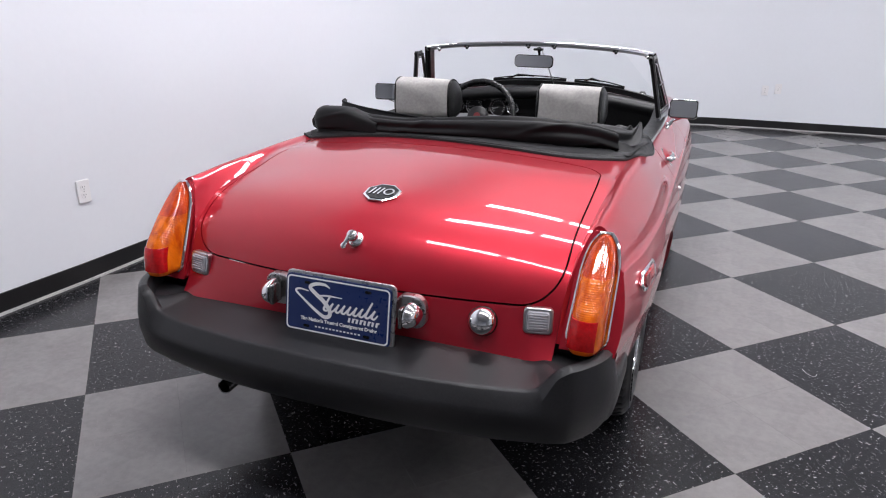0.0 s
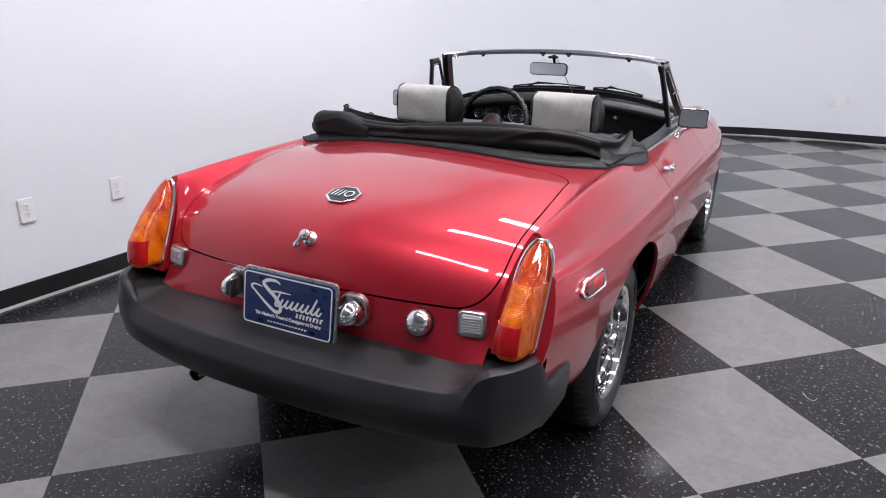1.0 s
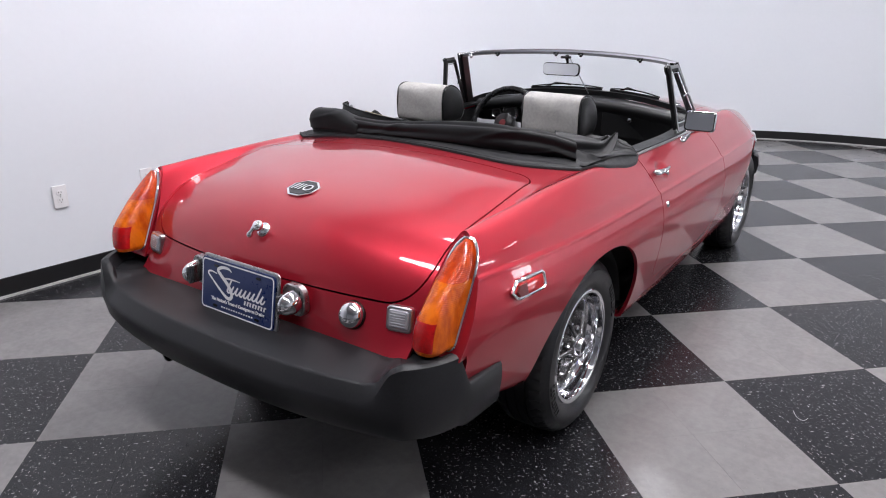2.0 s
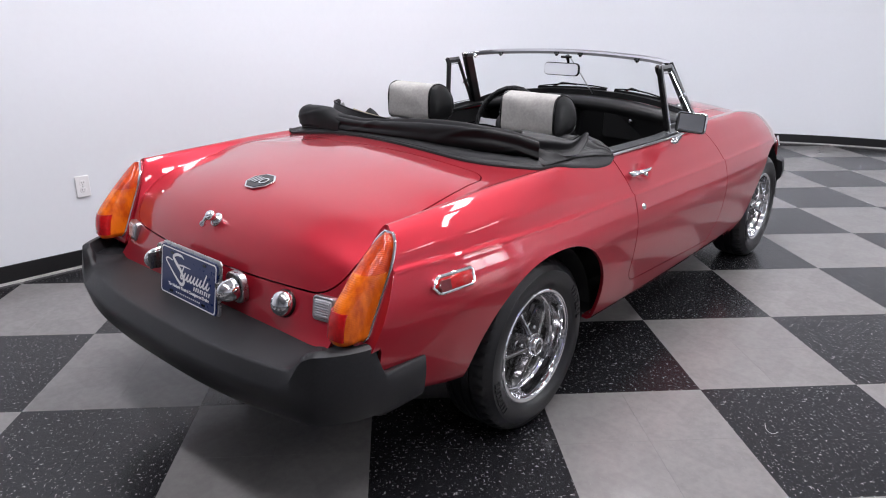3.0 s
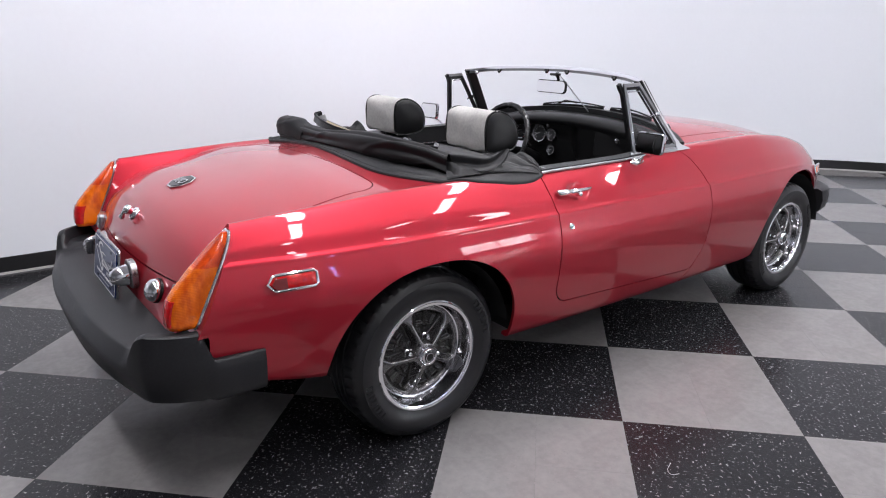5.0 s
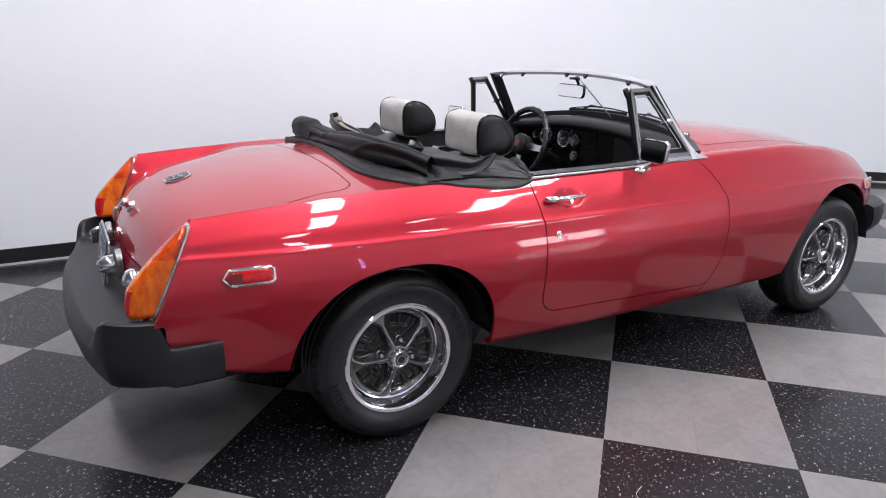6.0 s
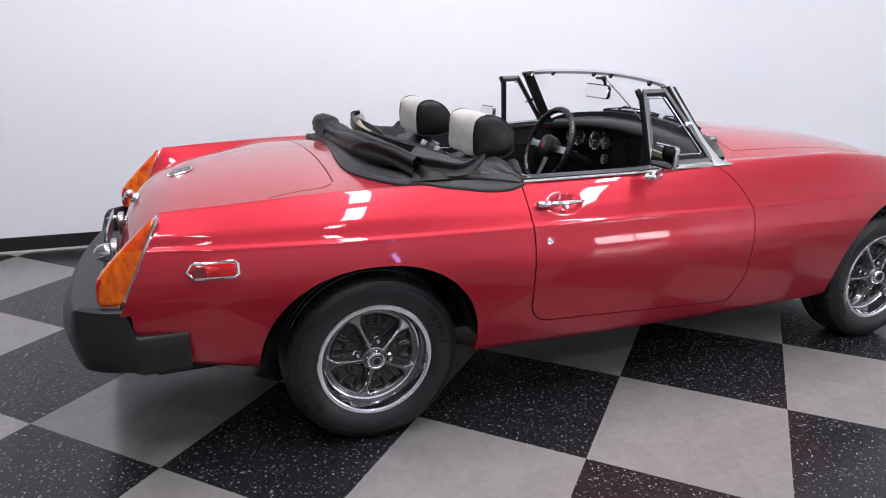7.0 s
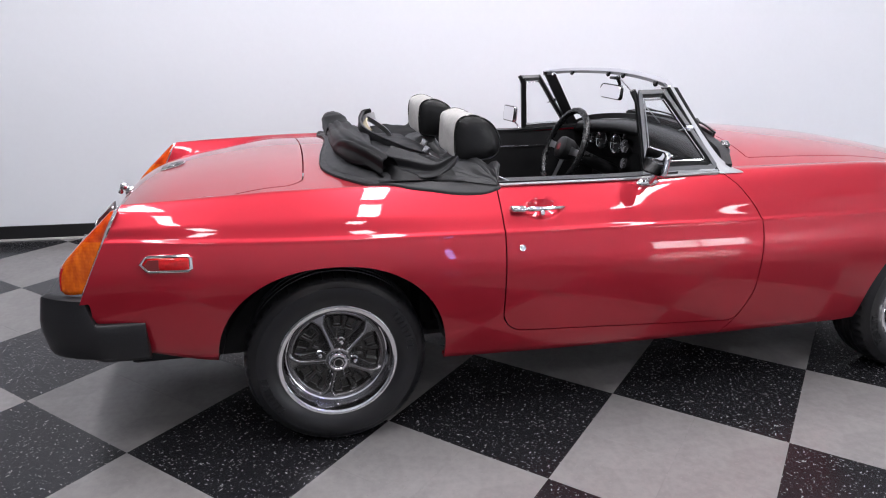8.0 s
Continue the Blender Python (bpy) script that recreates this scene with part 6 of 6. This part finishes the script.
# hood bow with its cream lining, steel end and straps
bow = catmull([(-0.578, 0.288, 0.962), (-0.566, 0.250, 0.957), (-0.50, 0.230, 0.948), (-0.42, 0.214, 0.940), (-0.30, 0.204, 0.930), (-0.20, 0.212, 0.922), (-0.10, 0.232, 0.914), (0.04, 0.272, 0.906), (0.20, 0.310, 0.902), (0.34, 0.356, 0.900)], 6)
bm = bmesh.new()
bar(bm, [p + Vector((0, 0, -0.004)) for p in bow], 0.012, 0.032, up=(0.1, 0.25, 1))
part("hood_bow", bm, M["trim"], hood, "black hood bow")
bm = bmesh.new()
tube(bm, [p + Vector((0, -0.003, 0.012)) for p in bow], 0.0042, 8)
part("bow_piping", bm, M["vinyl"], hood)
bm = bmesh.new()
bar(bm, catmull([(-0.564, 0.304, 0.946), (-0.557, 0.272, 0.940), (-0.540, 0.242, 0.930), (-0.505, 0.236, 0.924)], 5), 0.004, 0.034, up=(-0.25, 0.1, 1))
part("bow_end", bm, M["satin"], hood, "bright steel end of the bow")
bm = bmesh.new()
bar(bm, [p + Vector((0.016, 0.018, -0.010)) for p in bow[15:30]], 0.006, 0.040, up=(0.1, 0.75, 1))
part("lining", bm, M["cream"], hood, "cream lining strip of the hood")
hinge = catmull([(0.335, 0.350, 0.902), (0.362, 0.366, 0.908), (0.385, 0.372, 0.902), (0.410, 0.392, 0.894)], 5)
bm = bmesh.new()
bar(bm, hinge, 0.006, 0.016)
part("bow_hinge", bm, M["satin_dark"], hood, "dull steel hinge")
bm = bmesh.new()
bar(bm, catmull([(-0.520, 0.262, 0.938), (-0.470, 0.292, 0.922), (-0.415, 0.330, 0.896), (-0.395, 0.350, 0.868)], 5), 0.004, 0.022, up=(0.3, 0.4, 1))
part("strap", bm, M["satin"], hood, "bright steel strap")
# side of the hood sagging over the far rail, its corner turned up
bm = bmesh.new()
rows = []
for u in span(0, 1, 30):
    y = 0.285 + 0.225 * u
    peak = 0.030 * math.exp(-((u - 0.93) / 0.10) ** 2) + 0.012 * math.exp(-((u - 0.30) / 0.22) ** 2)
    row = []
    for v in span(0, 1, 16):
        x = -0.640 + 0.150 * v
        arch = math.sin(math.pi * min(1, v * 1.5)) if v < 0.667 else -1.6 * (v - 0.667)
        z = 0.868 + 0.022 * arch + peak * max(0.0, 1 - abs(v - 0.25) / 0.4) + 0.006 * noise.noise(Vector((u * 4, v * 3, 8.2)))
        row.append(Vector((x, y, z)))
    rows.append(row)
loft(bm, rows, closed=False)
loft(bm, [[p - Vector((0, 0, 0.006)) for p in r] for r in rows], closed=False)
part("side_flap", bm, M["vinyl"], hood, "sagging black side of the hood", sharp=60)
for x, y, z in ((0.53, 0.548, 0.866), (0.60, 0.572, 0.857)):
    bm = bmesh.new()
    box(bm, (-0.030, -0.005, -0.004), (0.030, 0.005, 0.004), 0.0025, m=pose(x, y, z, 0, 12, 35))
    part("hood_latch", bm, M["satin"], hood)

# ---------------------------------------------------------------- wall outlets
def outlet(at, normal):
    m = facing(at, normal)
    o = empty("wall_outlet", label="white plastic double socket plate low on the wall", category="outlet")
    o.matrix_world = m
    bm = bmesh.new()
    slab(bm, rounded(0.072, 0.116, 0.006), 0.007, Matrix.Translation((0, 0, 0.007)), 0.003)
    part("cover_plate", bm, M["outlet"], o)
    for dy in (0.020, -0.020):
        bm = bmesh.new()
        slab(bm, rounded(0.034, 0.028, 0.011), 0.003, Matrix.Translation((0, dy, 0.0085)), 0.001)
        part("socket", bm, M["outlet"], o)
        for dx, h in ((-0.006, 0.009), (0.006, 0.007)):
            bm = bmesh.new()
            slab(bm, rounded(0.0022, h, 0.001, 2), 0.001, Matrix.Translation((dx, dy + 0.003, 0.0088)))
            part("slot", bm, M["black"], o)
        bm = bmesh.new()
        lathe(bm, [(0, 0.0089), (0.0022, 0.0089), (0.0022, 0.007)], 10, Matrix.Translation((0, dy - 0.008, 0)))
        part("ground_hole", bm, M["black"], o)
    bm = bmesh.new()
    lathe(bm, [(0, 0.0085), (0.003, 0.008), (0.0035, 0.007)], 10)
    part("screw", bm, M["steel"], o)
    return o


outlet((-2.030, -0.30, 0.446), (1, -0.06, 0))
outlet((-2.005, 0.17, 0.456), (1, -0.06, 0))
outlet((1.455, WALL_Y - 0.002, 0.455), (0, -1, 0))
outlet((1.595, WALL_Y - 0.002, 0.48), (0, -1, 0))

# ---------------------------------------------------------------- a thread on the floor
bm = bmesh.new()
tube(bm, catmull([(1.310, 0.518, 0.0012), (1.326, 0.479, 0.0012), (1.348, 0.468, 0.0012), (1.360, 0.491, 0.0012)], 6), 0.0007, 6)
tagged(part("thread", bm, M["caulk"]), "short pale thread lying curled on the dark floor tile", "thread")

# ---------------------------------------------------------------- floor tiles
TILE, FX, FY, FT = 0.3085, 1.06, 1.03, 45 - 0.5
bm = bmesh.new()
box(bm, (WALL_X - 0.95, ROOM_B - 0.1, -0.1), (ROOM_R + 0.1, WALL_Y + 0.1, -0.003))
floor = tagged(part("floor", bm, M["grout"]), "chequered floor of waxed grey and black flecked vinyl tiles", "floor", kind="structure")


def tile_rows(s, m):
    h, b = s / 2 - 0.0001, 0.0003
    ring = lambda r, z: [m @ Vector((x * r, y * r, z)) for x, y in ((-1, -1), (1, -1), (1, 1), (-1, 1))]
    v = ring(h, -0.003) + ring(h, -0.0003) + ring(h - b, 0.0)
    f = [(8, 9, 10, 11)] + [(a + k, a + (k + 1) % 4, a + 4 + (k + 1) % 4, a + 4 + k) for a in (0, 4) for k in range(4)]
    return v, f


shared = {}
for nm in ("tile_light", "tile_dark"):
    v, f = tile_rows(TILE, Matrix())
    me = bpy.data.meshes.new(nm)
    me.from_pydata([tuple(p) for p in v], [], f)
    me.materials.append(M[nm])
    shared[nm] = me
rest = {"tile_light": ([], []), "tile_dark": ([], [])}
turn = math.radians(FT)
ca, sa = math.cos(turn), math.sin(turn)
spots = []
for i in range(-54, 41):
    for j in range(-54, 41):
        u, w = (i - 0.5) * TILE, (j - 0.5) * TILE
        x, y = FX + u * ca - w * sa, FY + u * sa + w * ca
        if WALL_X - 0.9 < x < ROOM_R + 0.2 and ROOM_B - 0.2 < y < WALL_Y + 0.2:
            light = ((i + 100) // 2 + (j + 100) // 2) % 2 == 0
            spots.append((math.hypot(x - 1.2, (y - 0.2) * 0.8), x, y, light))
spots.sort()
for k, (_, x, y, light) in enumerate(spots):
    nm = "tile_light" if light else "tile_dark"
    turn_m = pose(x, y, 0, 0, 0, FT + 90 * ((k * 7) % 4))
    if k < 300:
        ob = new("tile", shared[nm])
        ob.parent = floor
        ob.matrix_world = turn_m
    else:
        v, f = tile_rows(TILE, turn_m)
        V, Fc = rest[nm]
        Fc += [tuple(a + len(V) for a in q) for q in f]
        V += v
for nm, (V, Fc) in rest.items():
    ob = link_mesh("tiles", V, Fc, M[nm], floor, smooth=False)
    tagged(ob, kind="stuff")
